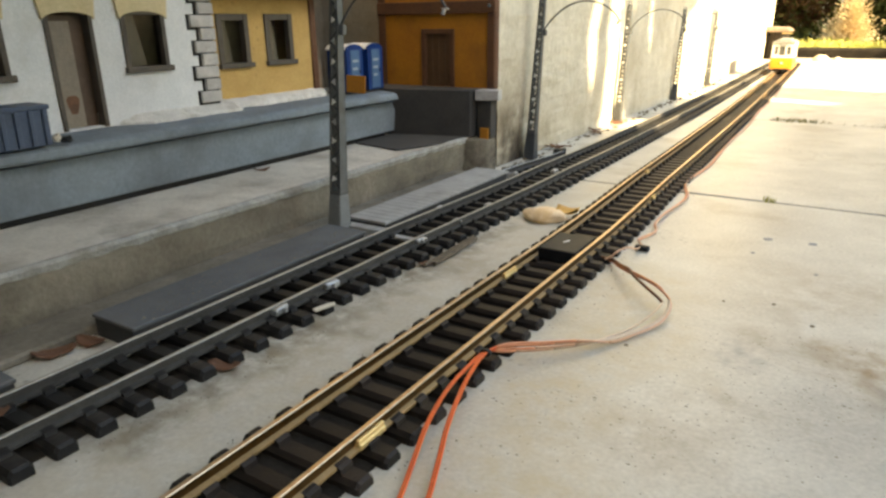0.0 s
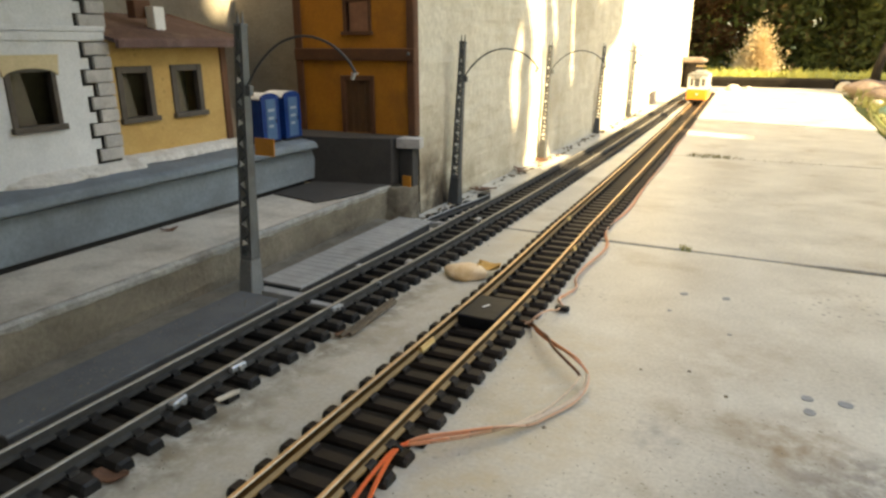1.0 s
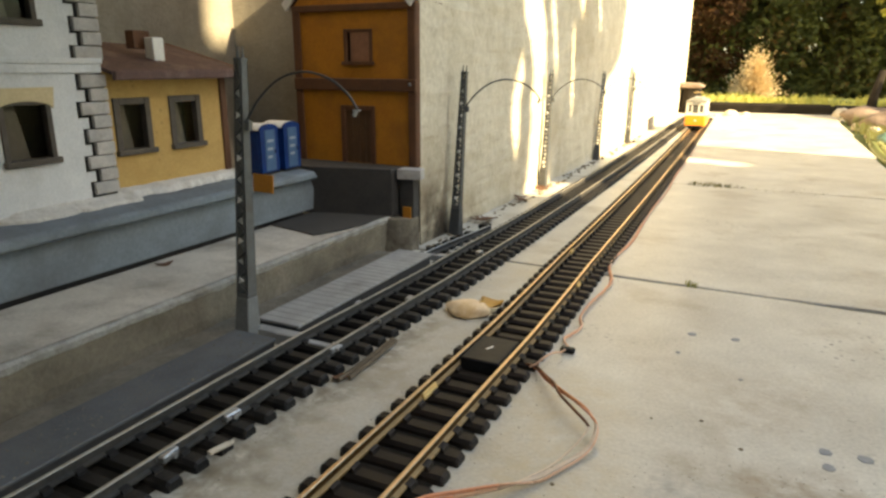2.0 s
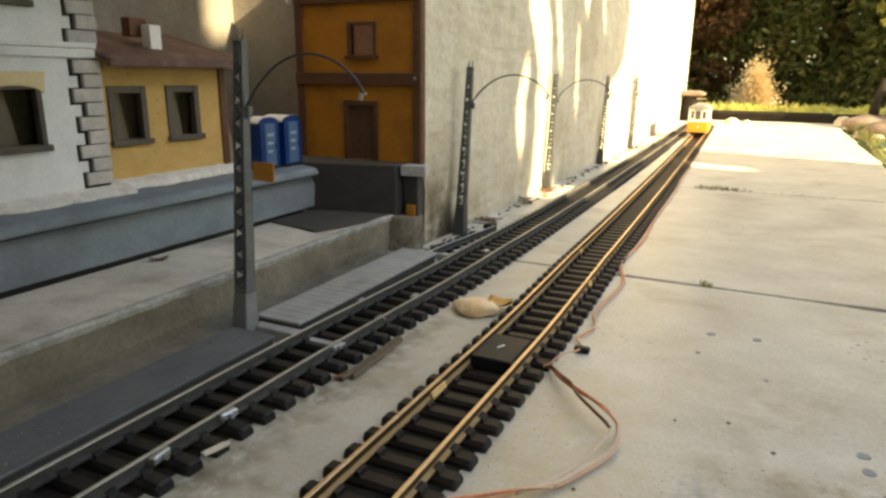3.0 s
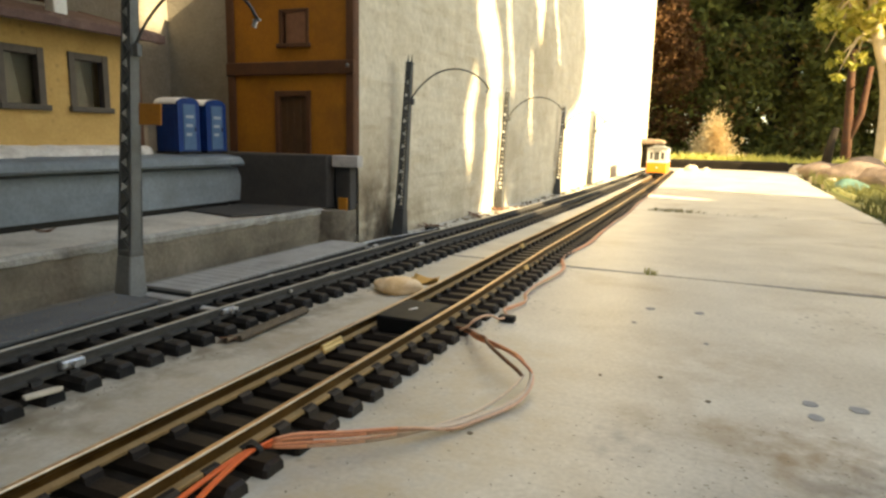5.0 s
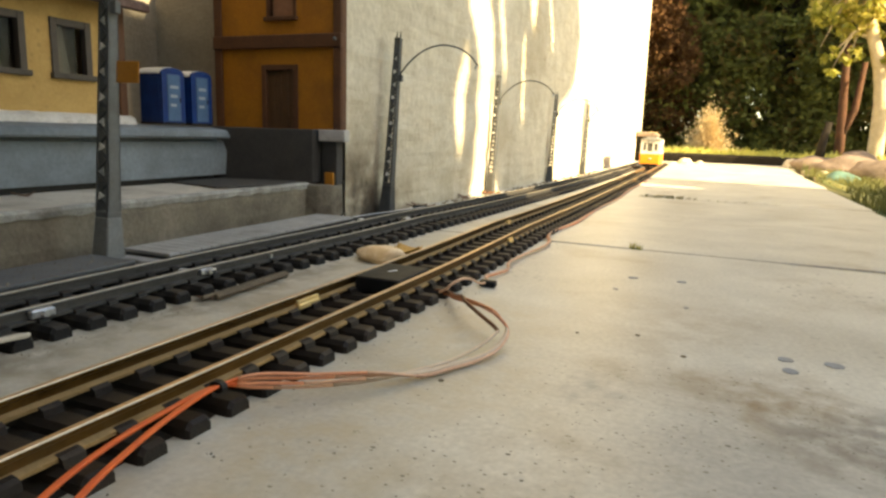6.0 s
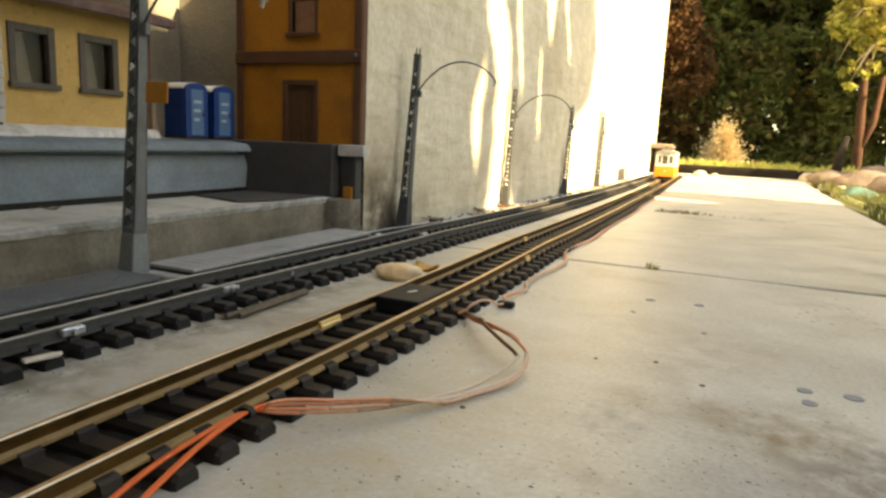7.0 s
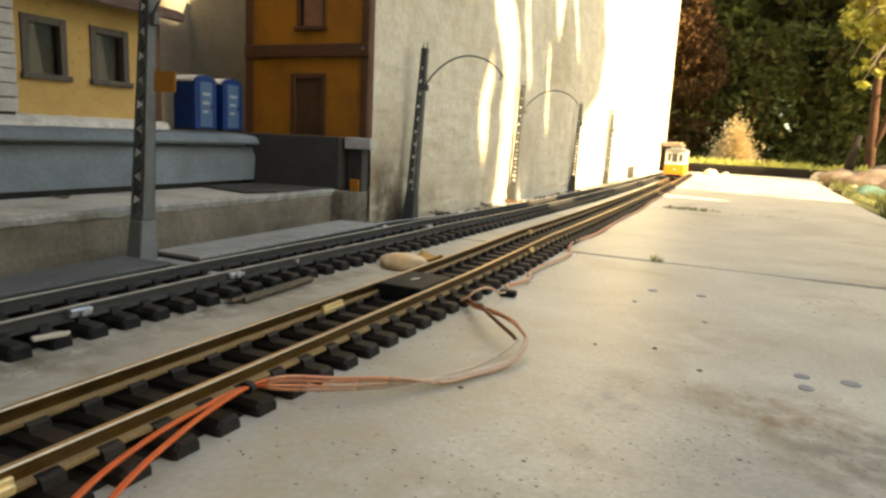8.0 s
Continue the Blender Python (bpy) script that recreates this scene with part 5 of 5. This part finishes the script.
# ---- navy bin beside the door ----
bin_ = thing("navy_bin", "small navy blue ribbed plastic bin on the platform", "bin", (-0.45, 0.26, 0.135))
part("bin_body", prism([(-0.452, 0.1350), (-0.423, 0.1350), (-0.4205, 0.1715), (-0.4545, 0.1715)], "y", 0.222, 0.284, 0.0012), M_NAVY, bin_)
part("rim", box(-0.4560, -0.4190, 0.2205, 0.2855, 0.1700, 0.1745, 0.0010), M_NAVY, bin_)
for k in range(5):
    yy = 0.226 + 0.0128 * k
    part("rib", prism([(-0.4235, 0.1360), (-0.4205, 0.1360), (-0.4182, 0.1700), (-0.4210, 0.1700)], "y", yy, yy + 0.0042, 0.0005), M_NAVY, bin_)
bag = thing("litter", "crumpled scrap of dark and pale litter on the platform", "litter", (-0.428, 0.296, 0.134))
part("pale_scrap", lump((-0.430, 0.2925, 0.1395), (0.0045, 0.0045, 0.0050), 8, 0.5, 2), M_CHIP, bag)
part("dark_scrap", lump((-0.426, 0.2990, 0.1375), (0.0055, 0.0060, 0.0040), 9, 0.5, 2), M_BLACK, bag)

# ---- stains and weeds on the slabs ----
for x, y, r in ((0.299, 0.553, 0.0062), (0.300, 0.530, 0.0060), (0.327, 0.555, 0.0070), (0.238, 0.527, 0.0022), (0.176, 0.760, 0.0060), (0.222, 0.765, 0.0062), (0.168, 0.700, 0.0030), (0.232, 0.660, 0.0025), (0.205, 0.560, 0.0020), (0.165, 0.545, 0.0016), (0.115, 0.415, 0.0022), (0.108, 0.436, 0.0016)):
    r *= 0.8
    bm = bmesh.new()
    ring = [(x + r * (1 + 0.3 * noise.noise(Vector((math.cos(a) * 1.3, math.sin(a) * 1.3, x * 60)))) * math.cos(a), y + r * (1 + 0.3 * noise.noise(Vector((math.cos(a), math.sin(a), y * 50)))) * math.sin(a)) for a in [2 * math.pi * k / 16 for k in range(16)]]
    prism(ring, "z", 0.0001, 0.0005, 0.0, bm)
    solo("paint_drip", bm, M_SPOT if r > 0.0019 else M_LITTER, "dried blue-grey drip on the concrete" if r > 0.0019 else "dark speck of dirt on the concrete", "stain" if r > 0.0019 else "dirt", "drips" if r > 0.0019 else "specks")


def tuft(x, y, n, h, seed, spread):
    rng = np.random.default_rng(seed)
    v, f = [], []
    for k in range(n):
        a, r = rng.uniform(0, 6.28), spread * math.sqrt(rng.uniform())
        bx_, by_, hh, ln, t = x + r * math.cos(a), y + r * math.sin(a) * 0.5, h * rng.uniform(0.5, 1.2), h * rng.uniform(0.2, 0.8), rng.uniform(0, 6.28)
        w = 0.05 * h + 0.0004
        i = len(v)
        v += [(bx_ - w, by_, -0.006), (bx_ + w, by_, -0.006), (bx_ + ln * 0.4 * math.cos(t) + w * 0.7, by_ + ln * 0.4 * math.sin(t), hh * 0.7), (bx_ + ln * 0.4 * math.cos(t) - w * 0.7, by_ + ln * 0.4 * math.sin(t), hh * 0.7), (bx_ + ln * math.cos(t), by_ + ln * math.sin(t), hh)]
        f += [(i, i + 1, i + 2, i + 3), (i + 3, i + 2, i + 4)]
    return [(p[0], p[1], p[2] + drop(p[1])) for p in v], f


def grass(name, spots, label, mat, seed):
    v, f = [], []
    for k, (x, y, n, h, sp) in enumerate(spots):
        a, b = tuft(x, y, n, h, seed + k, sp)
        f += [tuple(i + len(v) for i in q) for q in b]
        v += a
    me = bpy.data.meshes.new(name)
    me.from_pydata(v, [], f)
    me.materials.append(mat)
    return tagged(new(name, me), label, "grass", kind="stuff")


grass("joint_weeds", [(0.151, 0.945, 12, 0.007, 0.007), (0.158, 0.943, 8, 0.005, 0.008)], "small yellow-green weeds in the near slab joint", M_DRY_GRASS, 9)
grass("joint_weeds", [(0.10, 1.905, 110, 0.009, 0.055), (0.14, 1.907, 50, 0.007, 0.05), (0.30, 1.905, 30, 0.004, 0.09)], "small olive weeds in the far slab joint", M_WEED, 5)
rng = random.Random(7)
spots = [(0.60 + 0.02 * (y0 - 1.9) + abs(rng.gauss(0, 0.16)) + 0.02, y0, 20, rng.uniform(0.018, 0.04), 0.05) for y0 in [1.6 + 3.9 * k / 130 for k in range(131)]]
grass("border_grass", spots, "sunlit yellow-green grass along the terrace edge", M_GRASS, 40)

# wall-foot debris along the grey track
bm = bmesh.new()
for k in range(220):
    yy = 0.95 + 2.4 * (k / 220) ** 1.3
    xx = wall_x(yy) + 0.010 + 0.028 * rng.random()
    s = 0.002 + 0.005 * rng.random() ** 2
    merge(bm, lump((xx, yy, s * 0.25 + drop(yy)), (s, s * 1.6, s * 0.5), k * 1.7, 0.4, 1))
solo("wall_foot_debris", bm, M_LITTER, "leaf litter and crumbs along the wall foot", "debris", kind="stuff")


litter = random.Random(77)
for k in range(12):
    yy = 1.13 + 0.62 * litter.random()
    brown_leaf(wall_x(yy) + 0.012 + 0.022 * litter.random(), yy, drop(yy) + 0.002 + 0.004 * litter.random(), 0.010 + 0.008 * litter.random(), 6.28 * litter.random(), 60 + k)

rng_s = np.random.default_rng(31)
v, f = [], []
for k in range(820):
    cx, cy, sx, sy = ((0.31, 0.44, 0.07, 0.05), (0.20, 0.36, 0.05, 0.05), (0.14, 0.30, 0.04, 0.05), (0.27, 0.62, 0.15, 0.2), (0.20, 1.3, 0.2, 0.3))[rng_s.choice(5, p=(0.4, 0.22, 0.13, 0.15, 0.10))]
    xx, yy = rng_s.normal(cx, sx), rng_s.normal(cy, sy)
    if not 0.06 < xx < 0.5:
        continue
    r = rng_s.uniform(0.0002, 0.0006) * (1.6 if rng_s.uniform() < 0.06 else 1)
    i, a, e = len(v), rng_s.uniform(0, 6.28), rng_s.uniform(1.0, 2.2)
    for j in range(5):
        v.append((xx + e * r * math.cos(a + 1.257 * j), yy + r * math.sin(a + 1.257 * j), drop(yy) + 0.0003))
    f.append((i, i + 1, i + 2, i + 3, i + 4))
me = bpy.data.meshes.new("dirt_specks")
me.from_pydata(v, [], f)
me.materials.append(M_PLINTH)
tagged(new("dirt_specks", me), "scattered dark specks of dirt on the slabs", "dirt", kind="stuff")

# sandy grit along the sleeper ends
rng_g = np.random.default_rng(12)
v, f = [], []
for k in range(700):
    yy = rng_g.uniform(0.1, 0.93)
    xx = rng_g.choice([-0.127, -0.122, -0.052, 0.052, -0.176, -0.228]) + abs(rng_g.normal(0, 0.009)) * rng_g.choice([1, 1, -0.3])
    r = rng_g.uniform(0.0002, 0.0008)
    i = len(v)
    a = rng_g.uniform(0, 6.28)
    v += [(xx + r * math.cos(a + 2.1 * j), yy + r * math.sin(a + 2.1 * j), 0.0) for j in range(3)] + [(xx, yy, r * 1.2)]
    f += [(i, i + 1, i + 3), (i + 1, i + 2, i + 3), (i + 2, i, i + 3)]
me = bpy.data.meshes.new("grit")
me.from_pydata(v, [], f)
me.materials.append(M_PLINTH)
tagged(new("grit", me), "dark sandy grit beside the sleepers", "grit", kind="stuff")


# dust and crumbs on the platform plates and the footing
rng_p = np.random.default_rng(19)
v, f = [], []
for k in range(900):
    on_plate = rng_p.uniform() < 0.55
    yy = rng_p.uniform(0.215, 0.495) if on_plate else rng_p.uniform(0.0, 0.86)
    xx = rng_p.uniform(-0.266, -0.212) if on_plate else -0.318 + abs(rng_p.normal(0, 0.02))
    if not on_plate and xx > -0.273:
        continue
    z = 0.0203 if on_plate else 0.0085
    r, a, i = rng_p.uniform(0.0003, 0.0010) * (2.2 if rng_p.uniform() < 0.05 else 1), rng_p.uniform(0, 6.28), len(v)
    v += [(xx + r * math.cos(a + 2.1 * j), yy + r * math.sin(a + 2.1 * j), z) for j in range(3)] + [(xx, yy, z + 0.7 * r)]
    f += [(i, i + 1, i + 3), (i + 1, i + 2, i + 3), (i + 2, i, i + 3)]
me = bpy.data.meshes.new("plate_crumbs")
me.from_pydata(v, [], f)
me.materials.append(M_PLINTH)
tagged(new("plate_crumbs", me), "dusty grey crumbs on the platform plates", "dirt", kind="stuff")


# ---- tram on the front track ----
def tram():
    t = thing("toy_tram", "orange and cream model tram with grey roof", "tram", group="")
    W, L, BELT, TOP = 0.050, 0.270, 0.068, 0.134
    part("underframe", box(-0.036, 0.036, 0.012, L - 0.012, 0.006, 0.018, 0.002), M_BLACK, t)
    part("lower_body", box(-W, W, 0, L, 0.014, BELT, 0.007, seg=3), M_TRAM_ORANGE, t, "orange lower body")
    part("belt_strip", box(-W - 0.0008, W + 0.0008, -0.0008, L + 0.0008, BELT, BELT + 0.0045, 0.0015), M_TRAM_WHITE, t, "raised cream belt strip")
    sides = [(a, a + 0.040, 0.082, 0.120) for a in (0.020, 0.068, 0.116, 0.164, 0.212)]
    for s in (-1, 1):
        part("side_panel", holed("x", s * (W - 0.0015), -s * 0.003, 0.005, L - 0.005, BELT + 0.0045, TOP, sides), M_TRAM_WHITE, t, "cream upper side")
        for a, b, z0, z1 in sides:
            part("pane", box(s * (W - 0.0035) - 0.0004, s * (W - 0.0035) + 0.0004, a, b, z0, z1), M_DARK_GLASS, t)
    fronts = [(-0.036, -0.021, 0.084, 0.120), (-0.016, 0.010, 0.080, 0.121), (0.017, 0.034, 0.084, 0.120)]
    for yy, d in ((0.0015, 0.003), (L - 0.0015, -0.003)):
        part("end_panel", holed("y", yy, d, -W + 0.005, W - 0.005, BELT + 0.0045, TOP, fronts), M_TRAM_WHITE, t, "cream upper end")
        for a, b, z0, z1 in fronts:
            part("pane", box(a, b, yy + d * 0.6 - 0.0004, yy + d * 0.6 + 0.0004, z0, z1), M_DARK_GLASS, t)
    part("roof", prism([(-W - 0.002, TOP + 0.0002), (-W + 0.003, TOP + 0.007), (-0.030, TOP + 0.0125), (0.030, TOP + 0.0125), (W - 0.003, TOP + 0.007), (W + 0.002, TOP + 0.0002)], "y", -0.004, L + 0.004, 0.002), M_TRAM_ROOF, t)
    part("roof_hatch", prism([(-0.026, TOP + 0.0128), (-0.024, TOP + 0.019), (0.024, TOP + 0.019), (0.026, TOP + 0.0128)], "y", 0.014, L - 0.014, 0.0015), M_TRAM_ROOF, t, "raised grey clerestory")
    p = part("pantograph", tube([(-0.020, 0.10, TOP + 0.019), (0, 0.14, TOP + 0.042), (0.020, 0.10, TOP + 0.019)], 0.0012, 5), M_BLACK, t)
    part("contact_bar", tube([(-0.024, 0.14, TOP + 0.043), (0.024, 0.14, TOP + 0.043)], 0.0014, 5), M_BRASS, p)
    part("headlight", lump((0, -0.0005, 0.044), (0.0055, 0.0022, 0.0055), 1, 0.0, 2, False), M_CLAMP, t, "round headlight", True)
    part("destination_board", box(-0.020, 0.020, -0.0035, 0.0012, TOP - 0.010, TOP - 0.0015, 0.0008), M_TRAM_ROOF, t, "dark blank destination board")
    part("bumper", box(-0.034, 0.034, -0.008, 0.004, 0.012, 0.019, 0.0015), M_BLACK, t)
    for yy in (0.065, 0.205):
        for x in (-0.0239, 0.0239):
            part("wheel", tube([(x - 0.003, yy, 0.012), (x + 0.003, yy, 0.012)], 0.0118, 16), M_BLACK, t)
    return t


tr = tram()
TY = 3.55
tr.matrix_basis = pose(bend(TY + 0.13), TY, drop(TY + 0.13) + 0.0192, 0, 0, 2.1)

# ---- far end of the garden ----
kerb = bmesh.new()
for x0, x1, h in ((-0.36, 0.62, 0.034), (0.625, 1.6, 0.030), (1.605, 2.7, 0.036)):
    box(x0, x1, 5.52, 5.64, -0.07, h, 0.014, kerb)
solo("garden_kerb", kerb, M_KERB, "low dark timber kerb at the end of the terrace", "kerb", kind="structure")
bed = bmesh.new()
bmesh.ops.create_grid(bed, x_segments=40, y_segments=12, size=1.0)
for v in bed.verts:
    v.co = Vector((v.co.x * 2.4 + 0.2, 6.35 + v.co.y * 0.72, 0.018 + 0.02 * noise.noise(Vector((v.co.x * 3, v.co.y * 3, 0)))))
solo("flower_bed", bed, M_LAWN, "raised bed of grass behind the kerb", "bed", kind="structure")
rng = random.Random(11)
grass("bed_grass", [(rng.uniform(-1.6, 1.5), rng.uniform(5.68, 6.6), 16, rng.uniform(0.05, 0.11), 0.06) for k in range(420)], "sunlit yellow-green grass on the raised bed", M_DRY_GRASS, 400)

cut = thing("tree_stump", "brown tree stump topped by a flat stone beside the wall end", "stump", (-0.255, 5.2, -0.03))
part("stump_wood", tube([(-0.315, 5.2, -0.07), (-0.315, 5.2, 0.0), (-0.31, 5.2, 0.15)], 0.08, 14, taper=0.85), M_KERB, cut)
part("flat_top", prism([(-0.40, 0.150), (-0.235, 0.148), (-0.222, 0.163), (-0.26, 0.182), (-0.40, 0.186)], "y", 5.11, 5.29, 0.008), M_ROCK, cut, "pinkish-grey flat stone on the stump")
for k, (x, y, sx, sz, mat) in enumerate(((-0.02, 5.0, 0.06, 0.075, M_PALE_ROCK), (0.06, 5.15, 0.05, 0.055, M_PALE_ROCK), (-0.10, 4.9, 0.05, 0.045, M_PALE_ROCK), (0.665, 5.30, 0.075, 0.09, M_PALE_ROCK), (0.79, 5.0, 0.17, 0.13, M_ROCK), (0.88, 4.45, 0.19, 0.14, M_ROCK), (0.98, 3.95, 0.20, 0.15, M_ROCK), (0.74, 5.7, 0.14, 0.09, M_ROCK), (1.02, 5.0, 0.2, 0.17, M_ROCK), (0.73, 4.10, 0.055, 0.06, M_PALE_ROCK), (0.70, 4.55, 0.05, 0.05, M_PALE_ROCK))):
    pale = mat is M_PALE_ROCK
    solo("garden_rock", lump((x, y, -0.06 + 0.30 * sz), (sx * 0.85, sx * 0.7, sz * 0.62), k + 20, 0.35), mat, "small cream-coloured rounded rock at the terrace edge" if pale else "rounded pinkish-brown garden rock at the terrace edge", "rock", "garden rocks", smooth=True)
hose = thing("garden_hose", "olive-green garden hose lying along the terrace edge", "hose", (0.64, 3.2, -0.05))
HOSE = [(0.735, 4.45, -0.035), (0.690, 3.95, -0.035), (0.655, 3.55, -0.035), (0.632, 3.15, -0.035), (0.630, 2.90, -0.035), (0.645, 2.60, -0.035), (0.700, 2.25, -0.035), (0.80, 1.9, -0.035)]
part("hose_line", tube(smooth_line(HOSE, 6), 0.016, 8), M_HOSE, hose, smooth=True)
part("hose_line", tube(smooth_line([(x + 0.036 + 0.012 * math.sin(5 * y), y, z + 0.003) for x, y, z in HOSE], 6), 0.015, 8), M_HOSE_PALE, hose, "sun-bleached yellow-green coil", smooth=True)
cloth = lump((0.735, 3.55, -0.035), (0.075, 0.10, 0.050), 61, 0.5)
solo("planter_bag", cloth, M_TEAL, "crumpled teal-green planting bag beside the rocks", "bag", smooth=True)


def tree(x, y, h, r, crown, n, size, seed, label, mat, lean=(0, 0), bark=None):
    """Tapered trunk with limbs; crown is a list of (dx, dy, z, radius) clumps filled with leaves."""
    t = thing("tree", label, "tree", (x, y, -0.065), "garden trees")
    rng = np.random.default_rng(seed)
    top = Vector((x + lean[0], y + lean[1], h))
    line = smooth_line([(x, y, -0.08), (x + 0.3 * lean[0] + 0.04, y + 0.3 * lean[1], h * 0.35), (x + 0.7 * lean[0] - 0.03, y + 0.7 * lean[1], h * 0.7), tuple(top)], 5)
    trunk = tube(line, r, 10, taper=0.45)
    for dx, dy, z, cr in crown:
        s = line[min(len(line) - 1, int(len(line) * 0.55) + int(rng.integers(0, 5)))]
        e = Vector((x + dx, y + dy, z))
        tube([s, (s + e) / 2 + Vector((0, 0, 0.1)), e], r * 0.35, 6, trunk, taper=0.2)
    part("trunk", trunk, bark or M_BARK, t, smooth=True)
    pts = []
    vol = np.array([c[3] ** 2 for c in crown])
    for (dx, dy, z, cr), m in zip(crown, (n * vol / vol.sum()).astype(int)):
        d = rng.normal(size=(m, 3))
        d /= np.linalg.norm(d, axis=1)[:, None]
        p = d * cr * (rng.uniform(0.35, 1.0, (m, 1)) ** 0.5) * [1, 1, 0.8] + [x + dx, y + dy, z]
        keep = [noise.noise(Vector(q * 2.2 / max(cr, 0.3))) > -0.22 for q in p]
        pts.append(p[keep])
    me = leaves("crown", np.concatenate(pts), size, seed)
    me.materials.append(mat)
    tagged(hang(new("crown", me), t), kind="stuff")
    return t


def cloud(cx, cz, rx, rz, k, seed, rad):
    g = random.Random(seed)
    return [(cx + g.uniform(-rx, rx), g.uniform(-0.8, 0.8), cz + g.uniform(-rz, rz), rad * g.uniform(0.7, 1.2)) for _ in range(k)]


tree(-1.3, 9.3, 3.2, 0.16, cloud(0, 2.2, 1.3, 1.6, 18, 1, 0.75), 32000, 0.055, 1, "tall dark green tree with dense low foliage", M_LEAF)
tree(0.75, 9.8, 3.4, 0.15, cloud(0.1, 2.4, 1.2, 1.7, 18, 2, 0.75), 32000, 0.055, 2, "tall dark green tree with dense low foliage", M_LEAF)
tree(2.6, 9.0, 3.6, 0.18, cloud(0, 2.3, 1.2, 1.7, 18, 3, 0.8), 20000, 0.055, 3, "tall dark green tree with dense low foliage", M_LEAF)
tree(5.6, 10.8, 4.5, 0.22, cloud(0, 3.0, 1.4, 2.2, 22, 4, 1.0), 9000, 0.11, 4, "tall dark green tree with dense low foliage", M_LEAF)
tree(-0.95, 7.6, 4.2, 0.16, cloud(0.15, 1.7, 0.35, 1.3, 14, 31, 0.42), 34000, 0.03, 31, "slim tree with dark rust-brown leaves", M_RUST)
tree(1.9, 7.5, 4.2, 0.16, cloud(0.0, 3.4, 1.3, 0.9, 12, 32, 0.75), 9000, 0.06, 32, "dark green tree with a high spreading crown", M_LEAF)
tree(0.0, 12.6, 4.6, 0.2, cloud(0, 3.2, 3.0, 1.8, 30, 6, 1.0), 22000, 0.12, 6, "tall dark green tree with dense low foliage", M_LEAF)
tree(-3.6, 11.0, 4.6, 0.2, cloud(0, 2.6, 1.6, 2.4, 20, 7, 1.0), 14000, 0.12, 7, "tall dark green tree with dense low foliage", M_LEAF)
tree(1.325, 6.3, 1.7, 0.062, [(-0.47, -0.1, 1.14, 0.12), (-0.49, -0.1, 0.89, 0.07), (-0.40, 0, 0.84, 0.07), (-0.44, 0, 1.22, 0.18), (-0.30, 0, 1.05, 0.12), (-0.26, 0, 0.83, 0.09), (-0.20, -0.1, 1.26, 0.22), (-0.06, 0, 1.10, 0.18), (0.06, 0, 0.78, 0.12), (-0.36, 0, 1.52, 0.28), (0.02, 0, 1.52, 0.30), (-0.40, -0.1, 0.70, 0.04)], 2500, 0.045, 5, "young tree with sunlit cream bark and yellow-green leaves", M_LEAF_YELLOW, (-0.22, 0), M_PALE_BARK)
stem = thing("bare_stem", "thin forked rust-brown stem beside the cream-barked tree", "stem", (1.05, 6.5, -0.065), "garden trees")
part("stem_wood", tube([(1.10, 6.5, -0.08), (1.09, 6.5, 0.30), (1.075, 6.5, 0.55), (1.06, 6.5, 0.95)], 0.042, 9, taper=0.6), M_STEM, stem, smooth=True)
part("stem_fork", tube([(1.095, 6.5, 0.22), (1.17, 6.5, 0.42), (1.20, 6.5, 0.80)], 0.034, 9, taper=0.6), M_STEM, stem, smooth=True)
# out-of-view tree added to cast shade on the border and slab end
tree(2.55, 5.15, 1.3, 0.04, [(0.0, 0, 0.95, 0.32), (-0.15, 0.25, 0.8, 0.25), (0.15, -0.45, 0.9, 0.28), (0.1, 0.5, 1.05, 0.3), (0.2, -0.9, 0.85, 0.25)], 3000, 0.05, 51, "unseen low leafy tree added to shade the terrace border", M_LEAF)
# two unseen trees added to keep the sun off the hedge
tree(5.0, 7.5, 4.6, 0.20, cloud(0, 3.2, 1.1, 1.9, 20, 61, 0.75), 12000, 0.10, 61, "unseen tall dark green tree added to shade the hedge", M_LEAF)
tree(7.0, 8.2, 5.2, 0.20, cloud(0, 3.6, 1.3, 2.2, 20, 62, 0.85), 12000, 0.11, 62, "unseen tall dark green tree added to shade the hedge", M_LEAF)
stump = thing("leaning_stump", "dark leaning wooden stump behind the rocks", "stump", (0.80, 5.1, -0.03))
part("stump_wood", tube([(0.795, 5.1, -0.04), (0.81, 5.1, 0.12), (0.838, 5.1, 0.28)], 0.036, 9, taper=0.55), M_KERB, stump, smooth=True)


def hedge(name, x0, x1, y, z1, n, seed):
    rng = np.random.default_rng(seed)
    p = np.stack([rng.uniform(x0, x1, n), y + rng.normal(0, 0.28, n), rng.uniform(-0.03, z1, n)], 1)
    keep = np.array([noise.noise(Vector(q * 2.3)) > -0.2 for q in p])
    me = leaves(name, p[keep], 0.042 if y < 10 else 0.10, seed)
    me.materials.append(M_LEAF)
    return tagged(new(name, me), "dark green unclipped hedge behind the garden", "hedge", kind="stuff")


hedge("hedge", -3.0, 3.4, 8.6, 1.5, 66000, 21)
hedge("hedge", -4.5, 5.5, 13.6, 4.4, 36000, 22)
# loose leaf cloud added where a sunlit opening glows behind the bed
g = np.random.default_rng(41)
puff = np.concatenate([g.normal(size=(6500, 3)) * [0.085, 0.09, 0.075] + [0.045, 7.0, 0.07], g.normal(size=(3800, 3)) * [0.05, 0.06, 0.09] + [0.06, 7.0, 0.22]])
puff[:, 2] = np.abs(puff[:, 2])
shrub = leaves("glow_leaf_cloud", puff, 0.011, 41)
shrub.materials.append(M_GLOW_LEAF)
tagged(new("glow_leaf_cloud", shrub), "loose cloud of tan leaves standing in for a bright sunlit gap", "shrub")
